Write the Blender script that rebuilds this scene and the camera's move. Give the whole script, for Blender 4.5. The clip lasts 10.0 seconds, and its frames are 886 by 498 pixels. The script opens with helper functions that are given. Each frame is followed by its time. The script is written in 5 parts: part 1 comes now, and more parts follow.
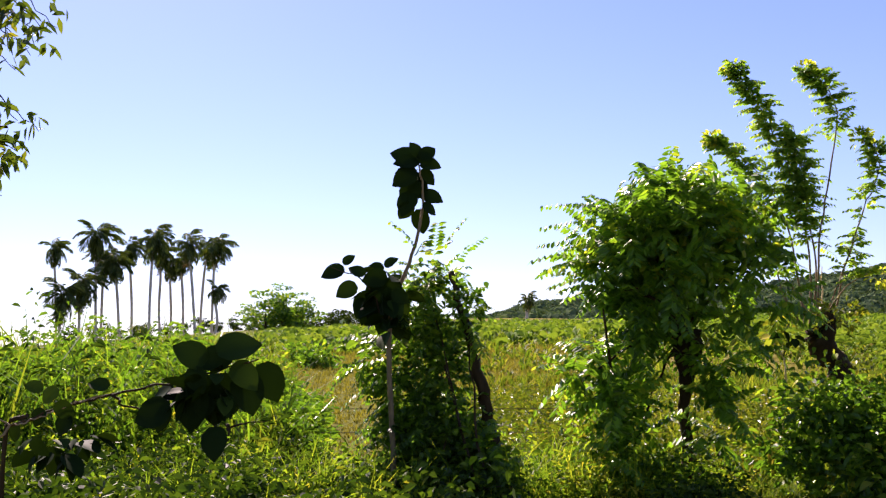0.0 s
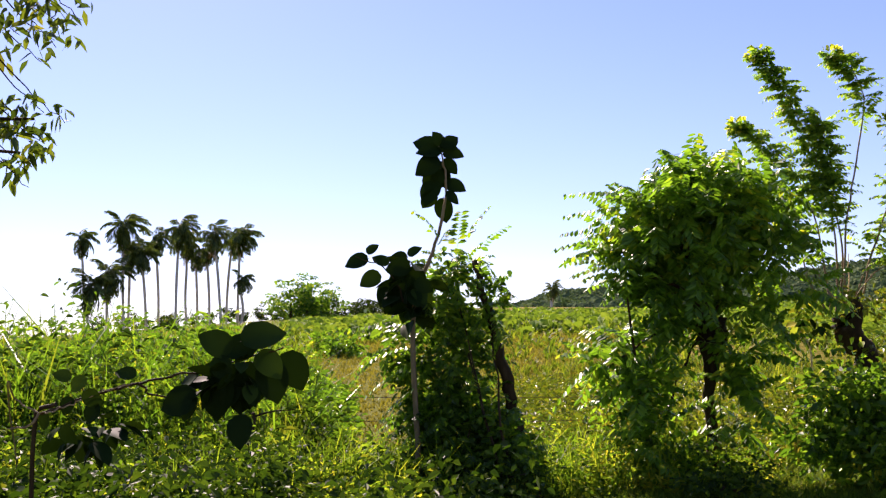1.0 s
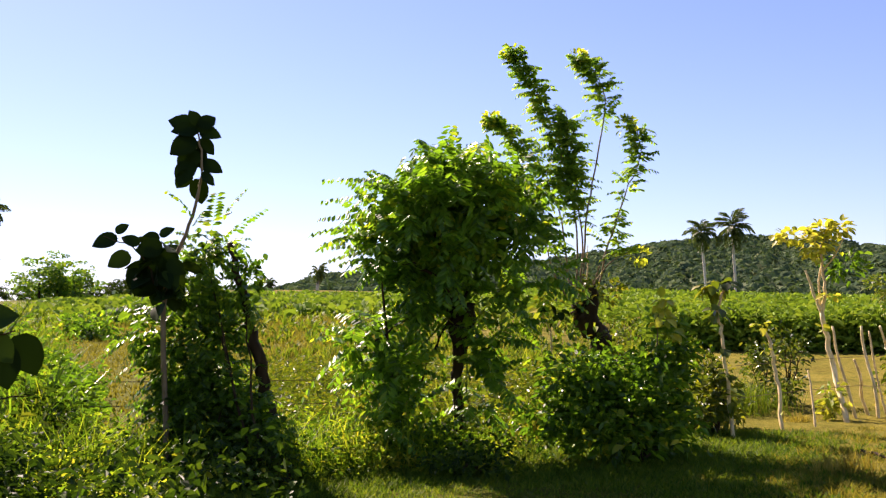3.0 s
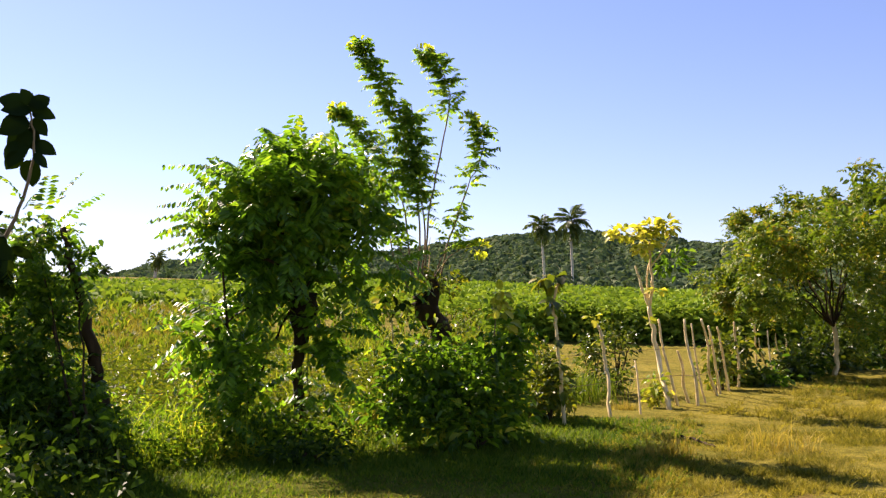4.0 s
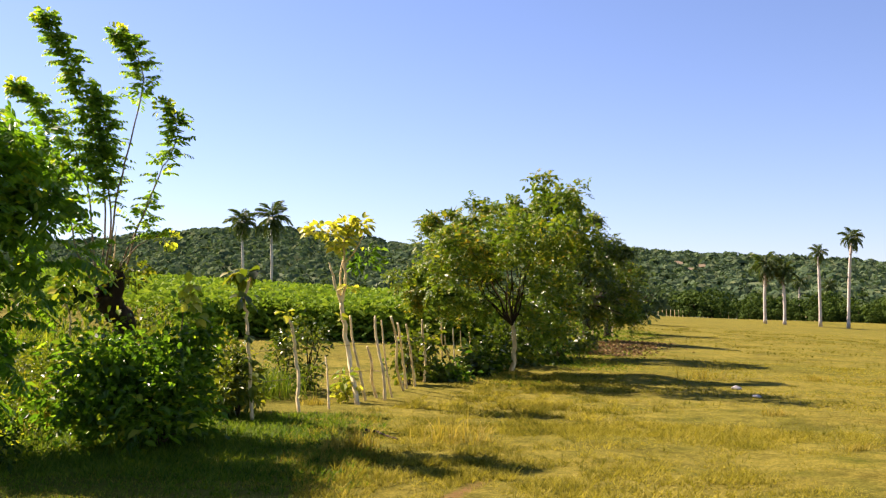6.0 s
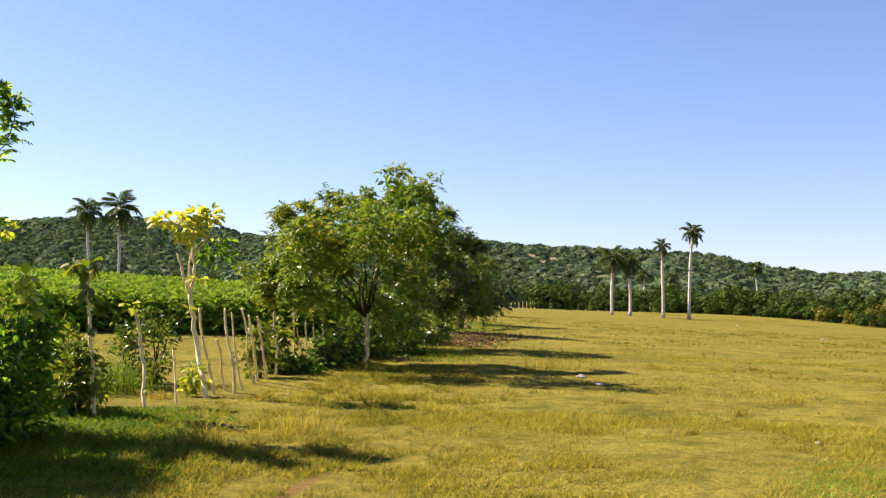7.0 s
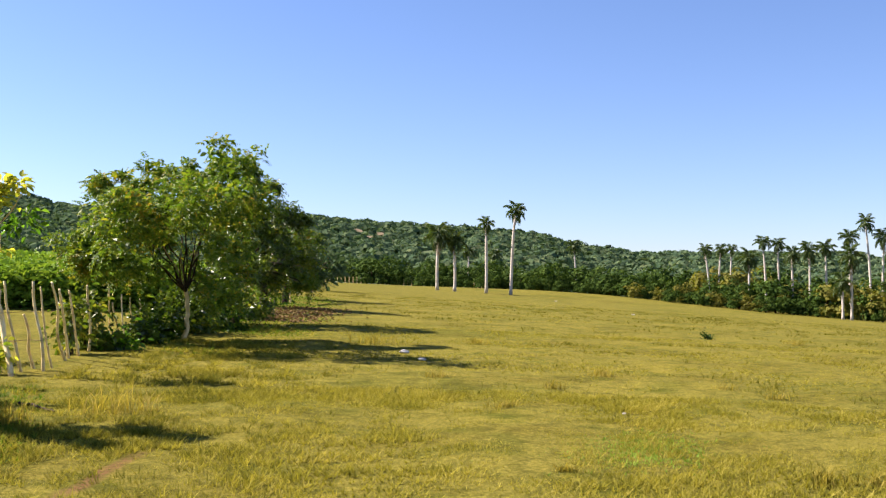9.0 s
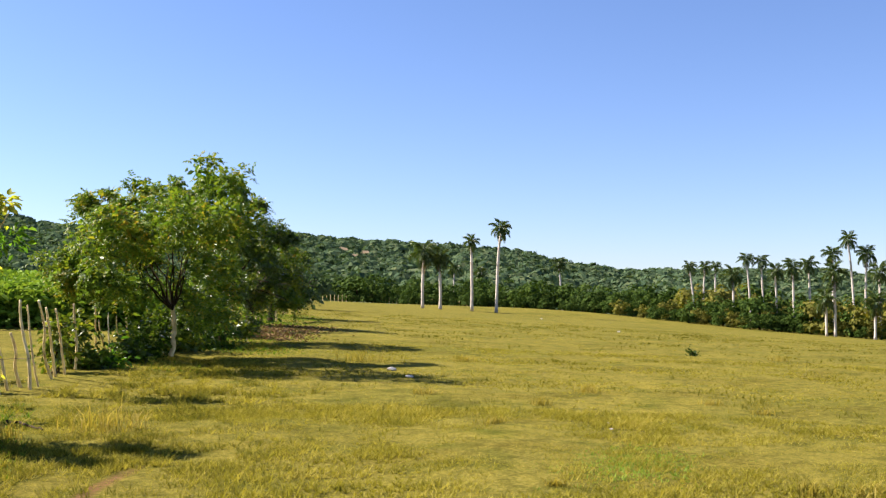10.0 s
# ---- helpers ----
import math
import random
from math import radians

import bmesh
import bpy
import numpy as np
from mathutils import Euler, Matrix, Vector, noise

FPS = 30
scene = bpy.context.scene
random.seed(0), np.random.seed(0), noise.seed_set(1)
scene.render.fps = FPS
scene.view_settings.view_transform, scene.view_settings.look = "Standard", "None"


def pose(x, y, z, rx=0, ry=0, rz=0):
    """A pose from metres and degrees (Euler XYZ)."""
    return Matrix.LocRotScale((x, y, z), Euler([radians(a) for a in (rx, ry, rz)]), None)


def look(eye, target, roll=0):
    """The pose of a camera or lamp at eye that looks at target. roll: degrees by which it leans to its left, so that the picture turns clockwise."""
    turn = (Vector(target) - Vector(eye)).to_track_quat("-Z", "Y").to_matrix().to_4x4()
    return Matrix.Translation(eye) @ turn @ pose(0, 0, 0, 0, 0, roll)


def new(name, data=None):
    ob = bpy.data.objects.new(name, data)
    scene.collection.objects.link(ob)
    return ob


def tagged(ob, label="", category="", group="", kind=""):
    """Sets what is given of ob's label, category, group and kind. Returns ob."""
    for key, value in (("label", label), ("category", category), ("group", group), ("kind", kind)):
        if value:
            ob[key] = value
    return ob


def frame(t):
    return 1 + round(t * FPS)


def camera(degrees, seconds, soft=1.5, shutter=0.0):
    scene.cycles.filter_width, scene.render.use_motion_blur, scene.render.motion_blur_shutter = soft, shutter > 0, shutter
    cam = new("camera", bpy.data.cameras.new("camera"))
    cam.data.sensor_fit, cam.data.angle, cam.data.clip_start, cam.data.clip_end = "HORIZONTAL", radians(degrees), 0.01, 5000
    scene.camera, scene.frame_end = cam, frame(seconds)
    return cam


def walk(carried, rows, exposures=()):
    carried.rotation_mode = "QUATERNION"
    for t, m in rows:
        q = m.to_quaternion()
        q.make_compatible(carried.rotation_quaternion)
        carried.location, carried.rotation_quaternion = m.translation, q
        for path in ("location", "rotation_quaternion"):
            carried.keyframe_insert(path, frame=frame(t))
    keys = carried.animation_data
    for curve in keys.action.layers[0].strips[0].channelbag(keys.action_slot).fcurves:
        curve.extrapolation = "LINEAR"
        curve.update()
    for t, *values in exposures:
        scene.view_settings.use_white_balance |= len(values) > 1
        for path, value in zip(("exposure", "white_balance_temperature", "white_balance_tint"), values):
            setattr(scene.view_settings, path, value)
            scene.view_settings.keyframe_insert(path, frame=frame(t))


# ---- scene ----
# Camera
cam = camera(47.26, 10.0, 1.3)


def row(t, x, y, z, yaw, pitch, roll):
    a, b = radians(yaw), radians(pitch)
    way = Vector((math.cos(b) * math.sin(a), math.cos(b) * math.cos(a), math.sin(b)))
    eye = Vector((x, y, z))
    return (t, look(eye, eye + way * 50, roll))


# seconds, place, heading to the right of north, pitch, roll
PATH = [
    (0.0, 0.000, -0.000, 1.600, 0.12, 6.42, -0.77),
    (0.5, -0.007, -0.018, 1.600, -1.49, 6.11, -0.79),
    (1.0, 0.011, -0.014, 1.595, -1.27, 5.83, -0.89),
    (1.5, 0.050, -0.009, 1.597, 0.62, 5.53, -0.92),
    (2.0, 0.084, -0.025, 1.593, 4.05, 5.27, -0.84),
    (2.5, 0.127, -0.065, 1.599, 7.79, 5.02, -0.81),
    (4.0, 0.109, -0.253, 1.595, 20.65, 4.09, -0.26),
    (4.5, 0.135, -0.259, 1.591, 25.02, 3.97, -0.02),
    (5.0, 0.157, -0.260, 1.574, 29.24, 4.02, 0.26),
    (5.5, 0.186, -0.274, 1.575, 33.38, 4.02, 0.54),
    (7.0, 0.189, -0.405, 1.562, 45.63, 3.60, 0.37),
    (7.5, 0.186, -0.446, 1.558, 49.46, 3.28, 0.42),
    (8.0, 0.188, -0.449, 1.566, 52.44, 2.88, 0.52),
    (8.5, 0.202, -0.450, 1.572, 54.42, 2.47, 0.64),
    (9.0, 0.199, -0.451, 1.578, 55.41, 2.27, 0.72),
    (9.5, 0.154, -0.463, 1.578, 55.83, 2.63, 0.70),
    (10.0, 0.107, -0.468, 1.560, 56.24, 3.30, 0.53),
]
walk(cam, [row(*r) for r in PATH], [(0.0, 1.54, 5900, 43), (2.5, 1.58, 6100, 41), (5.0, 1.65, 6200, 36), (7.0, 1.66, 5950, 31), (8.5, 1.60, 5680, 27), (10.0, 1.59, 5600, 25)])

# Light: a high morning sun ahead and to the left, and clear sky
SUN_AZ, SUN_EL = -22.0, 41.5
world = bpy.data.worlds.new("sky")
scene.world = world
world.use_nodes = True
wn = world.node_tree.nodes
sky = wn.new("ShaderNodeTexSky")
sky.sky_type, sky.sun_disc = "NISHITA", False
sky.sun_elevation, sky.sun_rotation = radians(SUN_EL), radians(SUN_AZ)
sky.air_density, sky.dust_density, sky.ozone_density = 1.0, 0.22, 3.0
world.node_tree.links.new(sky.outputs[0], wn["Background"].inputs[0])
wn["Background"].inputs[1].default_value = 0.05
sun_data = bpy.data.lights.new("sun", "SUN")
sun_data.energy, sun_data.angle, sun_data.color = 5.0, radians(0.53), (1.0, 0.87, 0.62)
sun = new("sun", sun_data)
sa, se = radians(SUN_AZ), radians(SUN_EL)
sun.matrix_world = look((80 * math.cos(se) * math.sin(sa), 80 * math.cos(se) * math.cos(sa), 80 * math.sin(se)), (0, 0, 0))


# Materials
def node_mat(name):
    m = bpy.data.materials.new(name)
    m.use_nodes = True
    return m, m.node_tree.nodes, m.node_tree.links


def ramp(nodes, stops):
    r = nodes.new("ShaderNodeValToRGB")
    while len(r.color_ramp.elements) < len(stops):
        r.color_ramp.elements.new(0.5)
    for e, (p, c) in zip(r.color_ramp.elements, stops):
        e.position, e.color = p, (*c, 1)
    return r


def dim(stops, k):
    return [(p, tuple(v * k for v in c)) for p, c in stops]


def leaf_mat(name, stops, glow, trans=0.35, rough=0.42, spec=0.35, k=0.74):
    """Leaf blade: gloss on top, light through it from behind, each blade its own tone."""
    m, n, l = node_mat(name)
    b = n["Principled BSDF"]
    geo, obj, tex = n.new("ShaderNodeNewGeometry"), n.new("ShaderNodeObjectInfo"), n.new("ShaderNodeTexNoise")
    co = n.new("ShaderNodeNewGeometry")
    tex.inputs["Scale"].default_value = 1.3
    l.new(co.outputs["Position"], tex.inputs["Vector"])
    add = n.new("ShaderNodeMath")
    add.operation = "ADD"
    l.new(geo.outputs["Random Per Island"], add.inputs[0])
    l.new(obj.outputs["Random"], add.inputs[1])
    fr = n.new("ShaderNodeMath")
    fr.operation = "FRACT"
    l.new(add.outputs[0], fr.inputs[0])
    mix = n.new("ShaderNodeMath")
    mix.operation = "MULTIPLY_ADD"
    l.new(tex.outputs[0], mix.inputs[0])
    mix.inputs[1].default_value = 0.9
    half = n.new("ShaderNodeMath")
    half.operation = "MULTIPLY_ADD"
    l.new(fr.outputs[0], half.inputs[0])
    half.inputs[1].default_value, half.inputs[2].default_value = 0.6, -0.25
    l.new(half.outputs[0], mix.inputs[2])
    r = ramp(n, dim(stops, k * 0.9))
    l.new(mix.outputs[0], r.inputs[0])
    l.new(r.outputs[0], b.inputs["Base Color"])
    b.inputs["Roughness"].default_value = rough
    b.inputs["Specular IOR Level"].default_value = spec
    t = n.new("ShaderNodeBsdfTranslucent")
    tint = n.new("ShaderNodeMix")
    tint.data_type, tint.blend_type = "RGBA", "MULTIPLY"
    tint.inputs[0].default_value = 1.0
    l.new(r.outputs[0], tint.inputs[6])
    tint.inputs[7].default_value = (*glow, 1)
    l.new(tint.outputs[2], t.inputs[0])
    ms = n.new("ShaderNodeMixShader")
    ms.inputs[0].default_value = trans
    l.new(b.outputs[0], ms.inputs[1])
    l.new(t.outputs[0], ms.inputs[2])
    l.new(ms.outputs[0], n["Material Output"].inputs[0])
    return m


def solid_mat(name, stops, scale, rough=0.85, bump=0.4, stretch=(1, 1, 1), detail=6.0):
    """Bark, wood, stone: noise in the object's own space at two scales, with relief."""
    m, n, l = node_mat(name)
    b = n["Principled BSDF"]
    tc, mp = n.new("ShaderNodeTexCoord"), n.new("ShaderNodeMapping")
    mp.inputs["Scale"].default_value = stretch
    l.new(tc.outputs["Object"], mp.inputs[0])
    t1, t2 = n.new("ShaderNodeTexNoise"), n.new("ShaderNodeTexNoise")
    for t, s in ((t1, scale), (t2, scale * 0.13)):
        t.inputs["Scale"].default_value, t.inputs["Detail"].default_value = s, detail
        l.new(mp.outputs[0], t.inputs["Vector"])
    mx = n.new("ShaderNodeMath")
    mx.operation = "MULTIPLY_ADD"
    mx.inputs[1].default_value = 0.5
    l.new(t1.outputs[0], mx.inputs[0])
    h = n.new("ShaderNodeMath")
    h.operation = "MULTIPLY"
    h.inputs[1].default_value = 0.5
    l.new(t2.outputs[0], h.inputs[0])
    l.new(h.outputs[0], mx.inputs[2])
    r = ramp(n, stops)
    l.new(mx.outputs[0], r.inputs[0])
    l.new(r.outputs[0], b.inputs["Base Color"])
    b.inputs["Roughness"].default_value = rough
    b.inputs["Specular IOR Level"].default_value = 0.15
    bp = n.new("ShaderNodeBump")
    bp.inputs["Strength"].default_value = bump
    bp.inputs["Distance"].default_value = 0.02
    l.new(t1.outputs[0], bp.inputs["Height"])
    l.new(bp.outputs[0], b.inputs["Normal"])
    return m


GLOW = (1.45, 1.5, 0.3)
GREEN_GLOW = (1.38, 1.5, 0.3)
M_PINNATE = leaf_mat("bright_pinnate_leaf", [(0.1, (0.040, 0.095, 0.007)), (0.45, (0.090, 0.195, 0.010)), (0.75, (0.17, 0.30, 0.013)), (0.95, (0.38, 0.38, 0.02))], GLOW, 0.52, 0.34, 0.36, 1.14)
M_SHOOT = leaf_mat("soft_green_pinnate_leaf", [(0.1, (0.05, 0.105, 0.02)), (0.5, (0.12, 0.21, 0.025)), (0.85, (0.23, 0.31, 0.035)), (0.98, (0.42, 0.38, 0.03))], GLOW, 0.62, 0.42, 0.2, 1.45)
# near-black base colour holds the backlit look of the broad leaves
M_BIG = leaf_mat("backlit_broad_leaf", [(0.1, (0.010, 0.024, 0.005)), (0.6, (0.016, 0.038, 0.007)), (0.95, (0.06, 0.11, 0.012))], GLOW, 0.07, 0.6, 0.03)
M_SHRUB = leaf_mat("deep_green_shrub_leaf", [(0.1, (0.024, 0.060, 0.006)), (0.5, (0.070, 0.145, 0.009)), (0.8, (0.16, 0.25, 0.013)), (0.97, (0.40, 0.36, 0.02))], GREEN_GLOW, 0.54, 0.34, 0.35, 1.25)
# dark tone: painted shade on weeds and undergrowth, own colour on dark shrubs
M_UNDER = leaf_mat("dark_and_shaded_leaf", [(0.1, (0.014, 0.033, 0.005)), (0.5, (0.036, 0.076, 0.008)), (0.85, (0.10, 0.16, 0.012)), (0.97, (0.32, 0.30, 0.02))], GREEN_GLOW, 0.32, 0.5, 0.1, 0.92)
M_FENCE_TREE = leaf_mat("olive_tree_leaf", [(0.1, (0.040, 0.080, 0.009)), (0.45, (0.100, 0.168, 0.013)), (0.72, (0.19, 0.235, 0.018)), (0.97, (0.40, 0.26, 0.03))], GLOW, 0.36, 0.4, 0.22, 1.1)
M_DARK_TREE = leaf_mat("dark_tree_leaf", [(0.1, (0.024, 0.046, 0.007)), (0.45, (0.064, 0.108, 0.011)), (0.75, (0.14, 0.19, 0.018)), (0.95, (0.30, 0.27, 0.03))], GLOW, 0.36, 0.32, 0.4, 0.9)
M_YELLOW = leaf_mat("yellowing_leaf", [(0.1, (0.20, 0.30, 0.02)), (0.45, (0.46, 0.48, 0.03)), (0.9, (0.76, 0.66, 0.08))], (1.1, 1.15, 0.45), 0.5, 0.42, 0.3, 0.92)
M_TIP = leaf_mat("young_tip_leaf", [(0.1, (0.22, 0.32, 0.02)), (0.5, (0.40, 0.45, 0.03)), (0.9, (0.60, 0.56, 0.05))], (1.3, 1.3, 0.4), 0.6, 0.45, 0.2, 1.05)
M_SAPLING = leaf_mat("young_yellow_green_leaf", [(0.1, (0.07, 0.11, 0.012)), (0.6, (0.16, 0.22, 0.015)), (0.9, (0.45, 0.40, 0.03))], GLOW, 0.38)
M_WEED = leaf_mat("weed_leaf", [(0.08, (0.030, 0.070, 0.006)), (0.4, (0.090, 0.16, 0.010)), (0.7, (0.21, 0.27, 0.014)), (0.95, (0.50, 0.42, 0.04))], GREEN_GLOW, 0.54, 0.5, 0.08, 1.2)
M_TALL = leaf_mat("tall_grass_blade", [(0.1, (0.042, 0.088, 0.008)), (0.45, (0.100, 0.160, 0.011)), (0.8, (0.20, 0.24, 0.020)), (1.0, (0.40, 0.36, 0.06))], (1.35, 1.35, 0.35), 0.48, 0.55, 0.08, 1.08)
M_GREEN_TURF = leaf_mat("green_turf_blade", [(0.1, (0.036, 0.075, 0.006)), (0.5, (0.085, 0.145, 0.010)), (0.9, (0.19, 0.22, 0.02))], (1.3, 1.35, 0.4), 0.45, 0.6, 0.06, 1.12)
M_CROP = leaf_mat("crop_leaf", [(0.1, (0.080, 0.15, 0.014)), (0.5, (0.155, 0.26, 0.020)), (0.9, (0.25, 0.34, 0.035))], (1.4, 1.35, 0.5), 0.28, 0.7, 0.1, 1.1)
M_TURF = leaf_mat("dry_turf_blade", [(0.1, (0.16, 0.155, 0.016)), (0.5, (0.31, 0.28, 0.030)), (0.9, (0.47, 0.40, 0.075))], (1.15, 1.12, 0.5), 0.42, 0.85, 0.03, 0.95)
M_OLIVE_TURF = leaf_mat("olive_turf_blade", [(0.1, (0.085, 0.095, 0.010)), (0.5, (0.17, 0.165, 0.018)), (0.9, (0.29, 0.25, 0.04))], (1.2, 1.15, 0.5), 0.42, 0.8, 0.04, 0.95)
M_GOLD = leaf_mat("golden_dry_blade", [(0.1, (0.22, 0.20, 0.02)), (0.5, (0.34, 0.305, 0.032)), (0.9, (0.48, 0.42, 0.08))], (1.05, 1.1, 0.5), 0.3, 0.85, 0.03, 0.9)
M_DRY_TALL = leaf_mat("dry_tuft_blade", [(0.1, (0.18, 0.165, 0.02)), (0.5, (0.32, 0.265, 0.035)), (0.9, (0.48, 0.38, 0.08))], (1.2, 1.15, 0.5), 0.45, 0.7, 0.1, 0.95)
M_FROND = leaf_mat("palm_frond", [(0.1, (0.032, 0.060, 0.020)), (0.5, (0.072, 0.115, 0.034)), (0.9, (0.15, 0.18, 0.05))], GLOW, 0.28, 0.42, 0.3, 1.0)
M_DRY_FROND = leaf_mat("dry_palm_frond", [(0.1, (0.16, 0.11, 0.05)), (0.9, (0.30, 0.22, 0.09))], (1.1, 1, 0.7), 0.2)
M_LITTER = leaf_mat("dry_litter_leaf", [(0.1, (0.13, 0.08, 0.035)), (0.9, (0.30, 0.20, 0.09))], (1.1, 1, 0.7), 0.1, 0.9, 0.02, 1.0)
# blue of the distant haze is mixed into these woodland tones
M_WOODS = leaf_mat("hazy_woodland_leaf", [(0.1, (0.040, 0.070, 0.040)), (0.45, (0.072, 0.112, 0.058)), (0.8, (0.12, 0.158, 0.070)), (0.98, (0.19, 0.18, 0.08))], (1.2, 1.4, 0.7), 0.2, 0.9, 0.0, 1.0)
M_EDGE = leaf_mat("dark_thicket_leaf", [(0.1, (0.022, 0.044, 0.009)), (0.5, (0.048, 0.088, 0.014)), (0.9, (0.10, 0.145, 0.022))], GLOW, 0.18, 0.7, 0.03, 0.9)
M_WOODS_PALE = leaf_mat("olive_woodland_leaf", [(0.1, (0.08, 0.09, 0.015)), (0.5, (0.155, 0.155, 0.024)), (0.9, (0.25, 0.215, 0.045))], GLOW, 0.3, 0.7, 0.05, 1.0)
M_BARK = solid_mat("grey_brown_bark", [(0.3, (0.013, 0.008, 0.003)), (0.5, (0.034, 0.022, 0.008)), (0.7, (0.080, 0.056, 0.024))], 14, stretch=(1, 1, 0.25))
M_PALE_BARK = solid_mat("pale_bark", [(0.3, (0.30, 0.20, 0.08)), (0.5, (0.68, 0.53, 0.25)), (0.68, (0.85, 0.72, 0.42))], 16, stretch=(1, 1, 0.35))
M_TAN_BARK = solid_mat("tan_bark", [(0.3, (0.10, 0.07, 0.035)), (0.5, (0.20, 0.15, 0.08)), (0.68, (0.32, 0.25, 0.15))], 16, stretch=(1, 1, 0.35))
M_PALM_BARK = solid_mat("palm_bark", [(0.3, (0.34, 0.29, 0.23)), (0.5, (0.52, 0.46, 0.38)), (0.7, (0.64, 0.58, 0.49))], 2.5, stretch=(0.4, 0.4, 3))
M_SHAFT = solid_mat("green_crownshaft", [(0.3, (0.06, 0.10, 0.03)), (0.7, (0.14, 0.18, 0.06))], 4, 0.5)
M_STONE = solid_mat("pale_stone", [(0.3, (0.32, 0.29, 0.24)), (0.7, (0.58, 0.55, 0.50))], 9)
M_WIRE = solid_mat("rusty_wire", [(0.3, (0.10, 0.06, 0.035)), (0.7, (0.22, 0.15, 0.10))], 40, 0.6)
M_SOIL = solid_mat("bare_soil", [(0.3, (0.10, 0.08, 0.045)), (0.7, (0.22, 0.17, 0.10))], 0.4)


# Mesh tools
rng = np.random.default_rng(7)


def unit(v):
    v = np.asarray(v, float)
    return v / np.maximum(np.linalg.norm(v, axis=-1, keepdims=True), 1e-9)


def mesh_of(name, V, Q, mat, smooth=False):
    """A mesh from vertices and four-sided faces (a repeated last corner makes a triangle)."""
    V, Q = np.asarray(V, np.float32), np.asarray(Q, np.int32)
    me = bpy.data.meshes.new(name)
    tri = Q[:, 3] == Q[:, 2]
    sizes = np.where(tri, 3, 4)
    starts = np.concatenate([[0], np.cumsum(sizes)[:-1]])
    keep = np.ones(Q.shape, bool)
    keep[tri, 3] = False
    me.vertices.add(len(V))
    me.vertices.foreach_set("co", V.ravel())
    me.loops.add(int(sizes.sum()))
    me.loops.foreach_set("vertex_index", Q[keep])
    me.polygons.add(len(Q))
    me.polygons.foreach_set("loop_start", starts.astype(np.int32))
    me.polygons.foreach_set("use_smooth", np.full(len(Q), smooth))
    me.update(calc_edges=True)
    me.materials.append(mat)
    return me


def join(parts):
    Vs, Qs, n = [], [], 0
    for V, Q in parts:
        Vs.append(V)
        Qs.append(np.asarray(Q) + n)
        n += len(V)
    return np.concatenate(Vs), np.concatenate(Qs)


def tube(path, radii, sides=8, knobs=0.0):
    """A tapered, closed round stem along a path."""
    P = np.asarray(path, float)
    R = np.broadcast_to(np.asarray(radii, float), len(P))
    D = unit(np.gradient(P, axis=0))
    ref = np.where(np.abs(D[:, 2:3]) > 0.9, [[1.0, 0, 0]], [[0, 0, 1.0]])
    A = unit(np.cross(D, ref))
    B = np.cross(D, A)
    an = np.arange(sides) * 2 * np.pi / sides
    rr = R[:, None] * (1 + knobs * rng.uniform(-1, 1, (len(P), sides)))
    V = P[:, None] + rr[..., None] * (np.cos(an)[None, :, None] * A[:, None] + np.sin(an)[None, :, None] * B[:, None])
    V = np.concatenate([V.reshape(-1, 3), P[:1], P[-1:]])
    Q = []
    n = len(P)
    for i in range(n - 1):
        for k in range(sides):
            j = (k + 1) % sides
            Q.append((i * sides + k, i * sides + j, (i + 1) * sides + j, (i + 1) * sides + k))
    for k in range(sides):
        j = (k + 1) % sides
        Q.append((n * sides, j, k, k))
        Q.append((n * sides + 1, (n - 1) * sides + k, (n - 1) * sides + j, (n - 1) * sides + j))
    return V, np.array(Q)


def bend(points, steps=4, wobble=0.0):
    """A smooth curve through the points."""
    P = np.asarray(points, float)
    E = np.concatenate([[2 * P[0] - P[1]], P, [2 * P[-1] - P[-2]]])
    out = []
    for i in range(1, len(E) - 2):
        for s in np.arange(steps) / steps:
            a, b, c, d = E[i - 1], E[i], E[i + 1], E[i + 2]
            out.append(0.5 * (2 * b + (c - a) * s + (2 * a - 5 * b + 4 * c - d) * s * s + (3 * b - a - 3 * c + d) * s ** 3))
    out.append(P[-1])
    out = np.array(out)
    if wobble:
        out[1:-1] += rng.normal(0, wobble, (len(out) - 2, 3))
    return out


def blades(P, D, N, L, W, fold=0.18, droop=0.12, wide=0.45):
    """Leaf blades folded along the midrib: base, direction, face normal, length, width for each."""
    P, D, N = np.asarray(P, float), unit(D), np.asarray(N, float)
    n = len(P)
    L = np.broadcast_to(L, n)[:, None]
    W = np.broadcast_to(W, n)[:, None]
    S = unit(np.cross(D, N))
    N = np.cross(S, D)
    dn = np.array([0, 0, -1.0])
    mid = P + D * L * wide
    q = P + D * L * min(0.86, wide + 0.34) + dn * L * droop * 0.4
    tip = P + D * L + dn * L * droop
    up = N * W * fold
    V = np.stack([P, tip, mid - S * W * 0.5 + up, q - S * W * 0.34 + up, mid + S * W * 0.5 + up, q + S * W * 0.34 + up], 1).reshape(-1, 3)
    o = np.arange(n)[:, None] * 6
    Q = np.stack([o + [0, 2, 3, 1], o + [0, 1, 5, 4]], 1).reshape(-1, 4)
    return V, Q


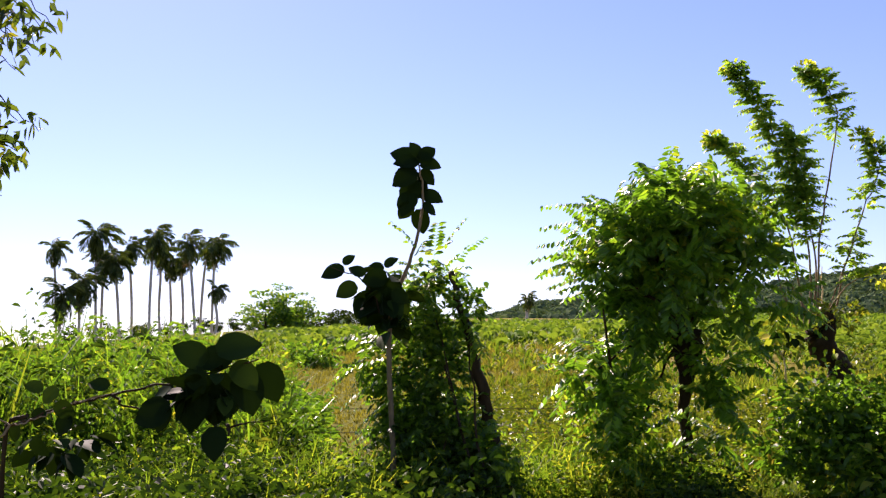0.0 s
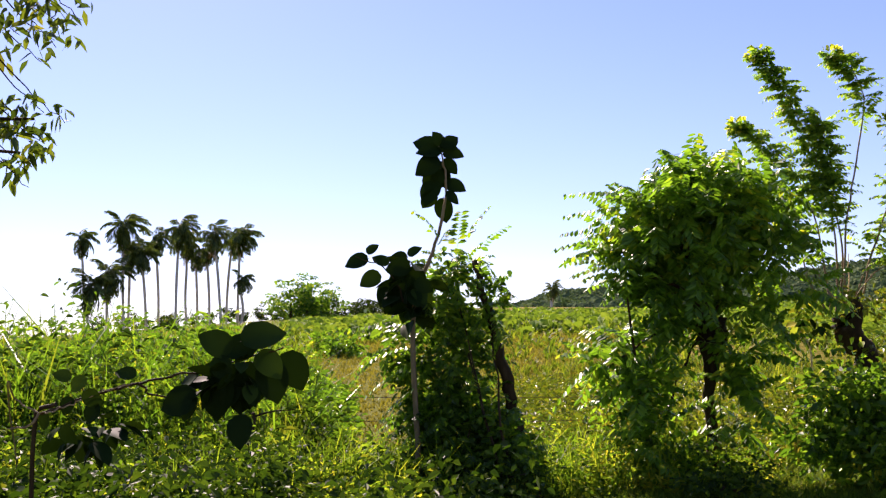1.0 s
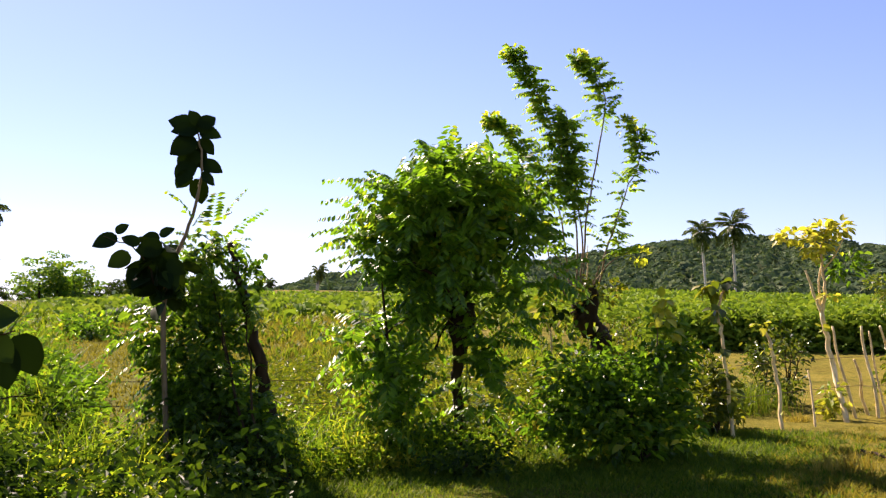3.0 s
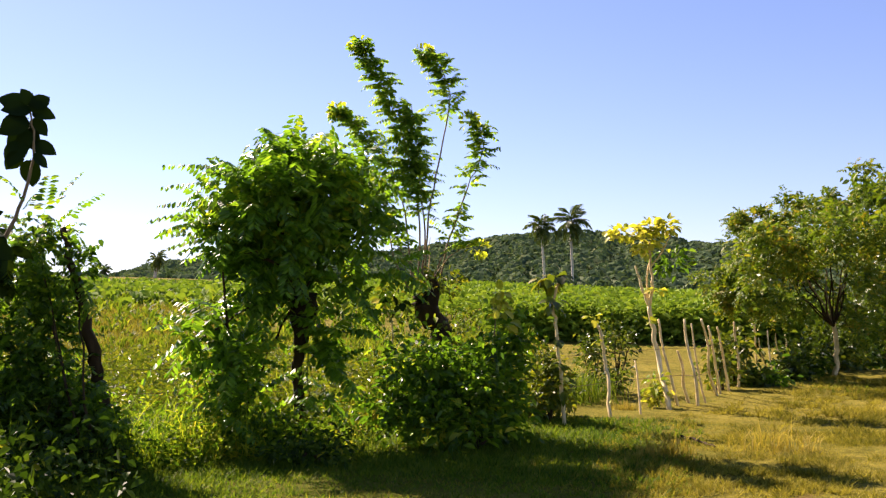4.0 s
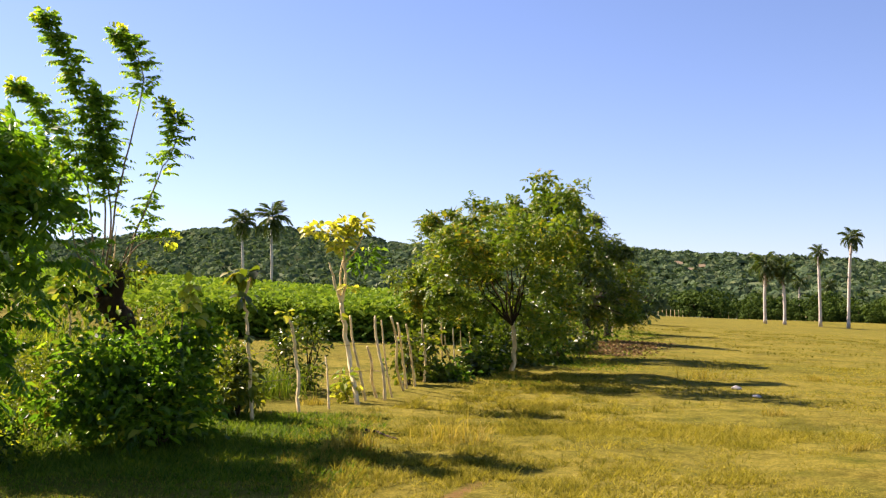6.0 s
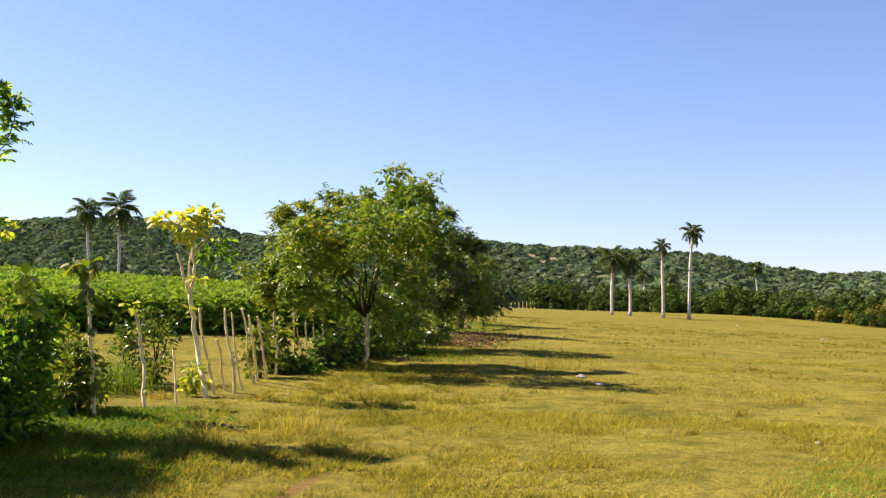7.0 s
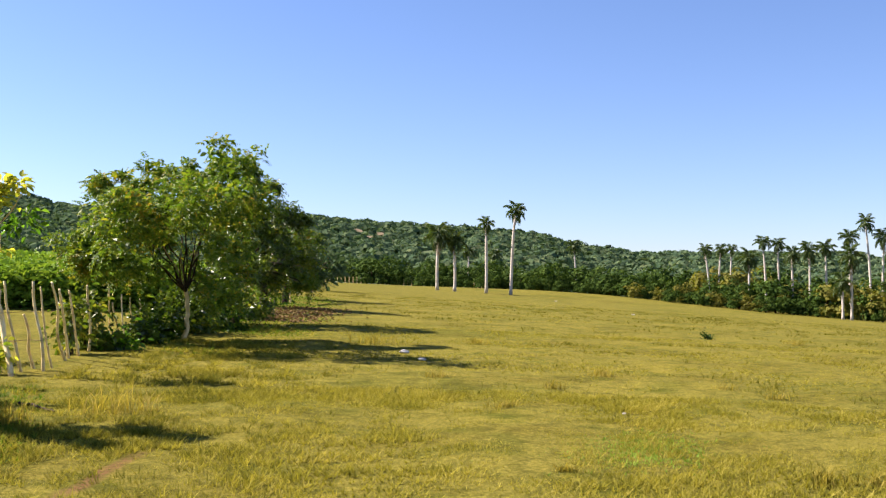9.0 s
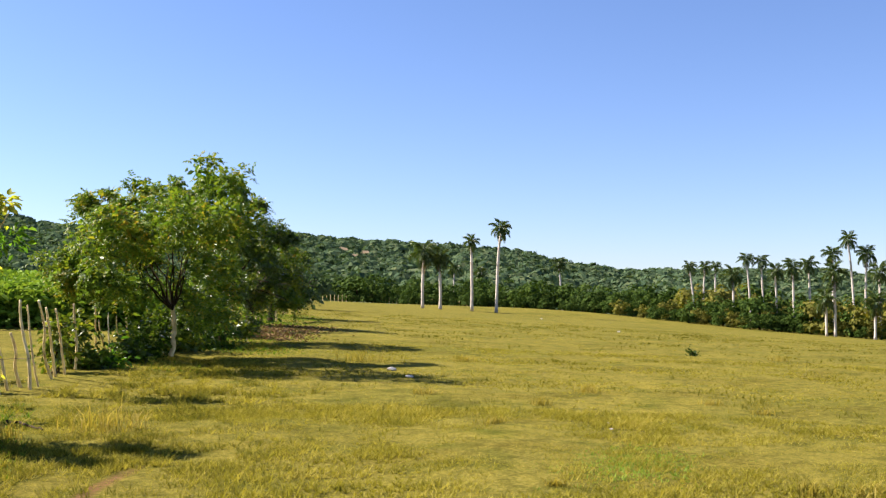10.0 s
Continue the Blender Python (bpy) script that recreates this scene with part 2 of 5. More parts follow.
def fronds(P, D, length, pairs=7, leaf=0.06, width=0.026, sag=0.25, jit=0.25, hang=0.25):
    """Pinnate leaves: pairs of leaflets along a sagging midrib, for each base and direction."""
    P, D = np.asarray(P, float), unit(D)
    n = len(P)
    Ln = np.broadcast_to(length, n)
    side = unit(np.cross(D, [0, 0, 1.0]) + rng.normal(0, 0.15, (n, 3)))
    s = (np.arange(pairs) + 1.2) / (pairs + 0.6)
    dn = np.array([0, 0, -1.0])
    base = P[:, None] + Ln[:, None, None] * (D[:, None] * s[None, :, None] + dn * sag * (s ** 2)[None, :, None])
    way = unit(D[:, None] + dn * 2 * sag * s[None, :, None])
    out = []
    for sg in (-1, 1):
        dirs = unit(sg * side[:, None] + 0.45 * way + dn * hang + rng.normal(0, jit, (n, pairs, 3)))
        nor = unit(np.cross(dirs, way) * -sg + rng.normal(0, 0.3, (n, pairs, 3)))
        k = rng.uniform(0.75, 1.15, n * pairs) * np.tile(1.1 - 0.45 * s, n)
        out.append(blades(base.reshape(-1, 3), dirs.reshape(-1, 3), nor.reshape(-1, 3), leaf * k, width * k))
    wid = 0.004
    e = base[:, -1]
    V = np.stack([P, P + side * wid, e + side * wid * 0.5, e], 1).reshape(-1, 3)
    Q = np.arange(n)[:, None] * 4 + np.array([0, 1, 2, 3])
    out.append((V, Q))
    return join(out)


def sp(v):
    return (v + np.sqrt(v * v + 400)) / 2 - 10


def land(x, y):
    """Height of the ground: level by the camera, rising ahead, falling away to the right."""
    r2 = x * x + y * y
    return (0.05 * y - 0.032 * sp(x) - 0.06 * sp(-x)) * r2 / (r2 + 900.0) + 1.6 * np.exp(-((x - 190) ** 2 + (y - 95) ** 2) / 1250.0)


def part(name, V, Q, mat, parent, label="", smooth=False):
    ob = new(name, mesh_of(name, V, Q, mat, smooth))
    ob.parent = parent
    if label:
        tagged(ob, label)
    return ob


def thing(name, x, y, label, category, group="", z=None):
    ob = new(name)
    ob.location = (x, y, float(land(x, y)) if z is None else z)
    return tagged(ob, label, category, group)


def local(ob, V):
    return np.asarray(V, float) - np.array(ob.location)


def ball(n, c, r, shell=0.5):
    """Points in an ellipsoid, thicker towards its skin."""
    d = unit(rng.normal(0, 1, (n, 3)))
    k = (shell + (1 - shell) * rng.random(n)) ** 0.5
    return np.asarray(c) + d * k[:, None] * np.asarray(r), d


def crown_points(ells, per, shell=0.45, ragged=0.18):
    """Twig ends over a set of ellipsoids (x, y, z, radius across, radius up)."""
    P, D = [], []
    for (x, y, z, a, b), n in zip(ells, per):
        p, d = ball(n, (x, y, z), (a, a, b), shell)
        p += rng.normal(0, ragged, p.shape) * min(a, b)
        P.append(p)
        D.append(d)
    return np.concatenate(P), np.concatenate(D)


def limbs_to(head, ends, r0, r1=0.008, sag=0.1):
    out = []
    for e in ends:
        a, b = np.asarray(head, float), np.asarray(e, float)
        m = a * 0.5 + b * 0.5 + [0, 0, sag * np.linalg.norm(b - a)]
        p = bend([a, m, b], 4, 0.012)
        out.append(tube(p, np.linspace(r0, r1, len(p)), 6))
    return out


# Ground: one sheet to the horizon
def ground_mat():
    m, n, l = node_mat("pasture")
    b = n["Principled BSDF"]
    geo = n.new("ShaderNodeNewGeometry")

    def noise_at(scale, detail=5.0, rough=0.6):
        t = n.new("ShaderNodeTexNoise")
        t.inputs["Scale"].default_value, t.inputs["Detail"].default_value, t.inputs["Roughness"].default_value = scale, detail, rough
        l.new(geo.outputs["Position"], t.inputs["Vector"])
        return t

    def blend(f, a, b_, mode="MIX"):
        x = n.new("ShaderNodeMix")
        x.data_type, x.blend_type = "RGBA", mode
        for k, v in ((0, f), (6, a), (7, b_)):
            if isinstance(v, (float, int)):
                x.inputs[k].default_value = v
            elif isinstance(v, tuple):
                x.inputs[k].default_value = (*v, 1)
            else:
                l.new(v, x.inputs[k])
        return x.outputs[2]

    def window(sock, a, b_):
        r = n.new("ShaderNodeMapRange")
        r.inputs[1].default_value, r.inputs[2].default_value = a, b_
        l.new(sock, r.inputs[0])
        return r.outputs[0]

    fine, mid, wide = noise_at(22, 8, 0.7), noise_at(1.1, 6), noise_at(0.09, 4)
    dry = ramp(n, [(0.3, (0.080, 0.071, 0.010)), (0.5, (0.165, 0.145, 0.020)), (0.7, (0.28, 0.235, 0.045))])
    l.new(fine.outputs[0], dry.inputs[0])
    green = ramp(n, [(0.3, (0.040, 0.052, 0.005)), (0.7, (0.13, 0.13, 0.012))])
    l.new(fine.outputs[0], green.inputs[0])
    c = blend(window(mid.outputs[0], 0.5, 0.72), dry.outputs[0], green.outputs[0])
    c = blend(window(wide.outputs[0], 0.5, 0.66), c, blend(0.6, dry.outputs[0], green.outputs[0]))
    patch, blotch = noise_at(0.45, 7, 0.65), noise_at(4.0, 5, 0.65)
    worn = ramp(n, [(0.34, (0.80, 0.77, 0.66)), (0.5, (0.97, 0.97, 0.97)), (0.68, (1.12, 1.08, 1.0))])
    l.new(patch.outputs[0], worn.inputs[0])
    c = blend(1.0, c, worn.outputs[0], "MULTIPLY")
    speck = ramp(n, [(0.36, (0.55, 0.58, 0.5)), (0.52, (1, 1, 1)), (0.68, (1.25, 1.2, 1.15))])
    l.new(blotch.outputs[0], speck.inputs[0])
    c = blend(0.75, c, speck.outputs[0], "MULTIPLY")
    sep = n.new("ShaderNodeSeparateXYZ")
    l.new(geo.outputs["Position"], sep.inputs[0])
    # greener grass along the fence
    lush = n.new("ShaderNodeMath")
    lush.operation = "MULTIPLY_ADD"
    l.new(sep.outputs[0], lush.inputs[0])
    lush.inputs[1].default_value = -0.55
    l.new(sep.outputs[1], lush.inputs[2])
    soft_edge = n.new("ShaderNodeMath")
    soft_edge.operation = "MULTIPLY_ADD"
    l.new(mid.outputs[0], soft_edge.inputs[0])
    soft_edge.inputs[1].default_value = 3.0
    l.new(lush.outputs[0], soft_edge.inputs[2])
    here = n.new("ShaderNodeMath")
    here.operation = "MULTIPLY"
    l.new(window(soft_edge.outputs[0], 5.6, 8.6), here.inputs[0])
    l.new(window(sep.outputs[0], 9.5, 5.0), here.inputs[1])
    c = blend(here.outputs[0], c, green.outputs[0])
    # worn footpath beside the fence
    line = n.new("ShaderNodeMath")
    line.operation = "MULTIPLY_ADD"
    l.new(sep.outputs[0], line.inputs[0])
    line.inputs[1].default_value, line.inputs[2].default_value = -0.694, -2.907
    off = n.new("ShaderNodeMath")
    off.operation = "ADD"
    l.new(line.outputs[0], off.inputs[0])
    l.new(sep.outputs[1], off.inputs[1])
    wob = n.new("ShaderNodeMath")
    wob.operation = "MULTIPLY_ADD"
    l.new(mid.outputs[0], wob.inputs[0])
    wob.inputs[1].default_value = 0.3
    l.new(off.outputs[0], wob.inputs[2])
    ab = n.new("ShaderNodeMath")
    ab.operation = "ABSOLUTE"
    l.new(wob.outputs[0], ab.inputs[0])
    near = n.new("ShaderNodeMath")
    near.operation = "MULTIPLY"
    l.new(window(ab.outputs[0], 0.14, 0.05), near.inputs[0])
    l.new(window(fine.outputs[0], 0.35, 0.6), near.inputs[1])
    stop = n.new("ShaderNodeMath")
    stop.operation = "MULTIPLY"
    l.new(near.outputs[0], stop.inputs[0])
    l.new(window(sep.outputs[1], 7.4, 6.9), stop.inputs[1])
    begin = n.new("ShaderNodeMath")
    begin.operation = "MULTIPLY"
    l.new(stop.outputs[0], begin.inputs[0])
    l.new(window(sep.outputs[0], 4.2, 5.0), begin.inputs[1])
    c = blend(begin.outputs[0], c, (0.17, 0.085, 0.04))
    l.new(c, b.inputs["Base Color"])
    b.inputs["Roughness"].default_value = 0.95
    b.inputs["Specular IOR Level"].default_value = 0.03
    bp = n.new("ShaderNodeBump")
    bp.inputs["Strength"].default_value, bp.inputs["Distance"].default_value = 0.7, 0.05
    l.new(fine.outputs[0], bp.inputs["Height"])
    l.new(bp.outputs[0], b.inputs["Normal"])
    return m


M_GROUND = ground_mat()
rad = np.concatenate([[0.01], np.geomspace(1.5, 260, 110), np.geomspace(275, 4200, 24)])
ang = np.linspace(0, 2 * np.pi, 241)[:-1]
RR, AA = np.meshgrid(rad, ang, indexing="ij")
GX, GY = RR * np.sin(AA), RR * np.cos(AA)
lim = np.minimum(1.0, 260.0 / np.maximum(RR, 1))
GZ = land(GX * lim, GY * lim) + 0.03 * np.sin(GX * 1.1 + 2 * np.sin(GY * 0.6)) * np.sin(GY * 0.9) * np.minimum(1, RR / 8)
nA = len(ang)
ii, kk = np.meshgrid(np.arange(len(rad) - 1), np.arange(nA), indexing="ij")
k2 = (kk + 1) % nA
Q = np.stack([ii * nA + kk, (ii + 1) * nA + kk, (ii + 1) * nA + k2, ii * nA + k2], -1).reshape(-1, 4)
ground = new("ground", mesh_of("ground", np.stack([GX, GY, GZ], -1).reshape(-1, 3), Q, M_GROUND, True))
tagged(ground, "dry yellow-green grazed pasture with bare patches", "ground", kind="structure")

# Wooded hills behind
RIDGE = [(-40, 1.0), (-5, 1.2), (2.5, 2.49), (5.1, 3.42), (7.0, 3.59), (17.2, 4.03), (20.4, 4.5),
         (24.9, 4.96), (28.7, 5.11), (31.9, 4.86), (36.0, 4.24), (36.5, 4.39), (48.2, 4.1), (51.1, 3.9), (55.9, 3.72),
         (60.4, 3.38), (63.2, 2.76), (66.0, 2.34), (70.0, 2.29), (76, 2.3), (84, 1.6), (110, 1.2)]
HILL_R = 720.0


def hill_height(x, y):
    r, az = np.hypot(x, y), np.degrees(np.arctan2(x, y))
    el = np.interp(az, [a for a, _ in RIDGE], [e for _, e in RIDGE])
    top = 1.6 + HILL_R * np.tan(np.radians(el)) - 5.0
    k = np.clip((r - 290) / (HILL_R - 290), 0, 1)
    base = land(x * np.minimum(1, 260 / r), y * np.minimum(1, 260 / r)) - 1.0
    fold = 1 + 0.10 * np.sin(az * 0.55) * np.sin(k * np.pi) + 0.05 * np.sin(az * 1.7 + k * 5) * np.sin(k * np.pi)
    back = np.clip((r - HILL_R) / 500, 0, 1)
    return base + (top - base) * (k ** 1.15) * fold * (1 - back * 0.6)


hr = np.concatenate([np.linspace(285, 760, 44), np.linspace(800, 1300, 8)])
ha = np.radians(np.linspace(-40, 110, 151))
RR, AA = np.meshgrid(hr, ha, indexing="ij")
HX, HY = RR * np.sin(AA), RR * np.cos(AA)
HZ = hill_height(HX, HY) + 1.5 * np.sin(HX * 0.05 + HY * 0.03) * np.sin(HY * 0.06)
nA = len(ha)
ii, kk = np.meshgrid(np.arange(len(hr) - 1), np.arange(nA - 1), indexing="ij")
Q = np.stack([ii * nA + kk, (ii + 1) * nA + kk, (ii + 1) * nA + kk + 1, ii * nA + kk + 1], -1).reshape(-1, 4)
M_HILL = solid_mat("hill_scrub", [(0.35, (0.05, 0.075, 0.030)), (0.55, (0.08, 0.105, 0.038)), (0.75, (0.15, 0.145, 0.055))], 0.12, 0.95, 0.3)
hill = new("hill", mesh_of("hill", np.stack([HX, HY, HZ], -1).reshape(-1, 3), Q, M_HILL, True))
tagged(hill, "long low hills covered in dense green woodland", "hill", kind="structure")


def cards(P, R, n, size, flat=0.8):
    """Far tree crowns: small leaf sprays over a ragged dome, one quad each."""
    N = len(P)
    d = unit(rng.normal(0, 1, (N, n, 3)))
    d[..., 2] = np.abs(d[..., 2]) * 1.15 - 0.3
    c = (P[:, None] + d * (R[:, None] * rng.uniform(0.82, 1.06, (N, n)))[..., None] * [1, 1, flat]).reshape(-1, 3)
    nor = unit(d.reshape(-1, 3) + rng.normal(0, 0.15, c.shape) + [0, 0, 0.15])
    a = unit(np.cross(nor, rng.normal(0, 1, c.shape)))
    b = np.cross(nor, a)
    h = (R[:, None] * size * rng.uniform(0.6, 1.3, (N, n))).ravel()[:, None]
    V = np.stack([c - a * h, c - b * h * 0.6, c + a * h, c + b * h * 0.6], 1).reshape(-1, 3)
    return V, np.arange(len(V)).reshape(-1, 4)


def clump_cloud(P, R, n, size, flat=0.75):
    """Leafy clumps: for each crown centre and radius, n large leaf sprays on a ragged dome."""
    N = len(P)
    d = unit(rng.normal(0, 1, (N, n, 3)))
    d[..., 2] = np.abs(d[..., 2]) * 1.1 - 0.25
    rr = R[:, None, None] * rng.uniform(0.6, 1.08, (N, n, 1))
    base = P[:, None] + d * rr * [1, 1, flat]
    way = unit(d + rng.normal(0, 0.7, d.shape))
    nor = unit(d + rng.normal(0, 0.5, d.shape) + [0, 0, 0.4])
    L = (R[:, None] * size * rng.uniform(0.7, 1.3, (N, n))).ravel()
    return blades(base.reshape(-1, 3) - way.reshape(-1, 3) * L[:, None] * 0.5, way.reshape(-1, 3), nor.reshape(-1, 3), L, L * 0.8, 0.1, 0.1)


def slope_at(az, el):
    """Where a sight line from the pasture meets the hill."""
    rr = np.linspace(320, 715, 400)
    x, y = rr * math.sin(az), rr * math.cos(az)
    k = int(np.argmin(np.abs((hill_height(x, y) - 1.6) / rr - math.tan(el))))
    return float(x[k]), float(y[k])


SCARS = []
for px, size in (((463.51, 380.82, 33.44), 3.6), ((471.22, 371.25, 31.78), 4.4), ((467.71, 375.66, 29.77), 2.4)):
    SCARS.append((*slope_at(math.atan2(px[0], px[1]), math.atan2(px[2] - 1.6, math.hypot(px[0], px[1]))), size))
N = 7600
az = np.radians(rng.uniform(-3, 92, N))
r = 300 + (HILL_R + 20 - 300) * rng.random(N) ** 0.75
hx, hy = r * np.sin(az), r * np.cos(az)
keep = np.ones(N, bool)
for sx, sy, size in SCARS:
    far = math.hypot(sx, sy)
    along, across = (hx * sx + hy * sy) / far - far, (hx * sy - hy * sx) / far
    keep &= ~((np.abs(across) < size * 1.15) & (along > -34) & (along < size))
hx, hy, r = hx[keep], hy[keep], r[keep]
N = len(hx)
R = rng.uniform(2.2, 5.4, N) * np.interp(r, [300, 740], [0.8, 1.25])
P = np.stack([hx, hy, hill_height(hx, hy) + R * 0.3], -1)
woods = new("hill_woods", mesh_of("hill_woods", *cards(P, R, 27, 0.37, 0.6), M_WOODS))
tagged(woods, "dense green woodland trees covering the hillside", "woods", kind="stuff")


# Bare earth scars on the slope
for sx, sy, size in SCARS:
    a = np.linspace(0, 2 * np.pi, 14, endpoint=False)
    rad = size * rng.uniform(0.6, 1.1, 14)
    X, Y = np.concatenate([[sx], sx + rad * np.cos(a)]), np.concatenate([[sy], sy + rad * np.sin(a)])
    Z = float(hill_height(sx, sy)) + 2.0 + 0.4 * ((X - sx) * sx + (Y - sy) * sy) / math.hypot(sx, sy)
    sc = new("bare_slope", mesh_of("bare_slope", np.stack([X, Y, Z], -1), np.array([(0, 1 + k, 1 + (k + 1) % 14, 1 + (k + 1) % 14) for k in range(14)]), M_SOIL))
    tagged(sc, "tan bare earth scar on the wooded slope", "bare ground", kind="structure")


# Royal palms
def frond_mesh(name, length, arch, mat, n=20):
    s = np.linspace(0, 1, 9)
    mid = np.stack([length * (s - 0.22 * s ** 3), 0 * s, length * (0.25 * arch * s - 0.55 * s ** 2.4)], -1)
    parts_ = [tube(mid, np.linspace(0.04, 0.008, 9) * length / 2.6, 4)]
    t = np.linspace(0.10, 0.99, n)
    base = np.stack([np.interp(t, s, mid[:, k]) for k in range(3)], -1)
    way = unit(np.stack([np.interp(t, s, np.gradient(mid[:, k])) for k in range(3)], -1))
    for sg in (-1, 1):
        d = unit(way * 0.75 + np.array([0, sg * 0.7, -0.55]) + rng.normal(0, 0.2, (n, 3)))
        L = length * 0.34 * np.sin(np.pi * (0.2 + 0.72 * t)) * rng.uniform(0.8, 1.2, n)
        parts_.append(blades(base, d, np.array([0, -0.5 * sg, 1.0]) + rng.normal(0, 0.3, (n, 3)), L, 0.11 * length / 2.6, 0.1, 0.3))
    return mesh_of(name, *join(parts_), mat)


FRONDS = [frond_mesh("frond", 2.6, a, M_FROND) for a in (0.75, 0.45, 0.15, -0.25)]
DRY_FROND = frond_mesh("dry_frond", 2.4, -0.6, M_DRY_FROND, 12)
SHAFT = mesh_of("crownshaft", *tube([(0, 0, -1.3), (0, 0, -0.9), (0, 0, -0.3), (0, 0, 0.1)], [0.13, 0.19, 0.15, 0.06], 10), M_SHAFT, True)


def royal_palm(bx, by, cx, cy, cz, crown, label, group, wind=0.0, width=0.22, n=19, full=0.8):
    ob = thing("royal_palm", bx, by, label, "palm tree", group)
    o = np.array(ob.location)
    top = np.array((cx, cy, cz)) - o
    k = crown / 1.9 * full
    h = top[2]
    mid = [np.zeros(3), np.array([top[0] * 0.15 + rng.normal(0, 0.1), top[1] * 0.15, h * 0.35]), np.array([top[0] * 0.55, top[1] * 0.55, h * 0.7]), top - [0, 0, 1.0 * k]]
    p = bend(mid, 4)
    s = np.linspace(0, 1, len(p))
    part("trunk", *tube(p, width * (1.15 - 0.35 * s + 0.18 * np.exp(-((s - 0.55) / 0.2) ** 2) + 0.35 * np.exp(-s * 18)), 10), M_PALM_BARK, ob, smooth=True)
    sh = new("crownshaft", SHAFT)
    sh.parent = ob
    sh.matrix_basis = Matrix.Translation(top) @ Matrix.Scale(k, 4)
    a0 = rng.uniform(0, 360)
    for i in range(n):
        f = new("frond", FRONDS[min(3, int(4 * i / n + 1.5 * max(0.0, wind - 0.2)))])
        f.parent = sh
        a = a0 + i * 137.5 + rng.normal(0, 8)
        # wind from the left pushes the blades over
        w = Vector((math.cos(radians(a)), math.sin(radians(a)), 0)) + Vector((wind * 0.9, -wind * 0.4, 0))
        a = math.degrees(math.atan2(w.y, w.x))
        tilt = -80 + 40 * max(0.0, wind - 0.2) + 128 * (i / n) + rng.normal(0, 7)
        f.matrix_basis = pose(0, 0, 0, rng.normal(0, 12), tilt, a) @ Matrix.Scale(rng.uniform(0.85, 1.12), 4)
    for i in range(int(rng.integers(0, 3))):
        f = new("dry_frond", DRY_FROND)
        f.parent = sh
        f.matrix_basis = Matrix.Translation((0, 0, -0.5)) @ pose(0, 0, 0, 0, 55, rng.uniform(0, 360))
    return ob


PAL_A = "tall royal palm with pale smooth trunk in the pasture"
PAL_B = "wind-blown royal palm in a clump beyond the tall grass"
PAL_C = "royal palm rising from the trees at the pasture edge"
PAL_D = "pair of royal palms behind the green crop field"
for a in ((138.01, 95.67, 138.06, 95.59, 10.86, 2.81), (139.65, 93.27, 139.55, 93.42, 9.65, 2.25), (144.21, 89.92, 144.11, 90.08, 12.7, 1.61), (144.61, 85.42, 144.93, 84.88, 14.73, 2.06)):
    royal_palm(*a, PAL_A, "palms standing in the pasture", 0.2, 0.21)
for a in ((209.48, 106.47, 209.15, 107.11, 11.98, 2.1), (201.2, 130.73, 201.2, 130.73, 10.6, 2.14), (204.62, 125.32, 204.49, 125.53, 9.94, 2.01), (188.26, 67.35, 187.97, 68.14, 9.84, 1.67), (193.54, 67.42, 193.64, 67.12, 10.04, 1.6),
          (203.74, 68.51, 203.78, 68.4, 10.45, 1.56), (181.08, 57.41, 181.05, 57.5, 7.78, 2.33), (186.74, 56.04, 186.54, 56.71, 10.87, 1.74), (187.36, 53.95, 187.28, 54.23, 10.65, 1.74), (183.19, 50.35, 183.13, 50.53, 8.58, 2.01),
          (182.0, 47.08, 181.97, 47.17, 9.1, 2.2), (184.6, 44.93, 184.56, 45.11, 9.77, 1.91), (164.07, 36.16, 164.05, 36.24, 7.57, 2.34), (180.61, 40.09, 180.57, 40.27, 11.27, 1.86), (181.31, 36.83, 181.13, 37.7, 13.74, 1.86),
          (181.63, 35.21, 181.68, 34.95, 11.21, 2.17), (177.15, 32.03, 177.13, 32.11, 7.96, 2.31), (163.78, 37.4, 163.76, 37.48, 3.36, 2.44), (169.14, 31.37, 169.15, 31.29, 3.01, 2.3)):
    royal_palm(*a, PAL_C, "palms at the wood's edge", 0.15, 0.17)
for a in ((66.67, 134.19, 66.44, 134.3, 15.45, 2.34), (70.28, 132.34, 70.28, 132.34, 16.04, 2.76)):
    royal_palm(*a, PAL_D, "pair of palms", 0.15, 0.17, 20, 0.88)
for a in ((-55.06, 144.87, -55.64, 144.65, 19.03, 2.25), (-48.32, 141.99, -48.76, 141.84, 20.37, 3.18), (-46.01, 144.85, -46.91, 144.56, 16.56, 2.54), (-46.22, 151.07, -46.69, 150.93, 19.58, 2.65), (-41.56, 144.11, -41.26, 144.2, 20.2, 3.01),
          (-41.7, 150.31, -41.86, 150.26, 18.73, 2.44), (-41.36, 154.54, -41.52, 154.5, 17.09, 2.14), (-38.32, 150.17, -38.72, 150.07, 17.63, 2.25), (-35.39, 145.75, -36.72, 145.42, 19.44, 2.51), (-36.62, 153.68, -35.71, 153.9, 19.72, 2.65),
          (-33.63, 148.22, -33.23, 148.31, 19.46, 2.71), (-32.76, 146.36, -32.69, 146.38, 12.6, 1.84), (-49.11, 145.94, -48.81, 146.04, 17.4, 2.92), (-52.11, 138.5, -52.11, 138.5, 11.59, 3.3), (-50.52, 141.22, -50.52, 141.22, 13.58, 3.18)):
    royal_palm(*a, PAL_B, "clump of palms", 0.85, 0.17, 18, 0.92)
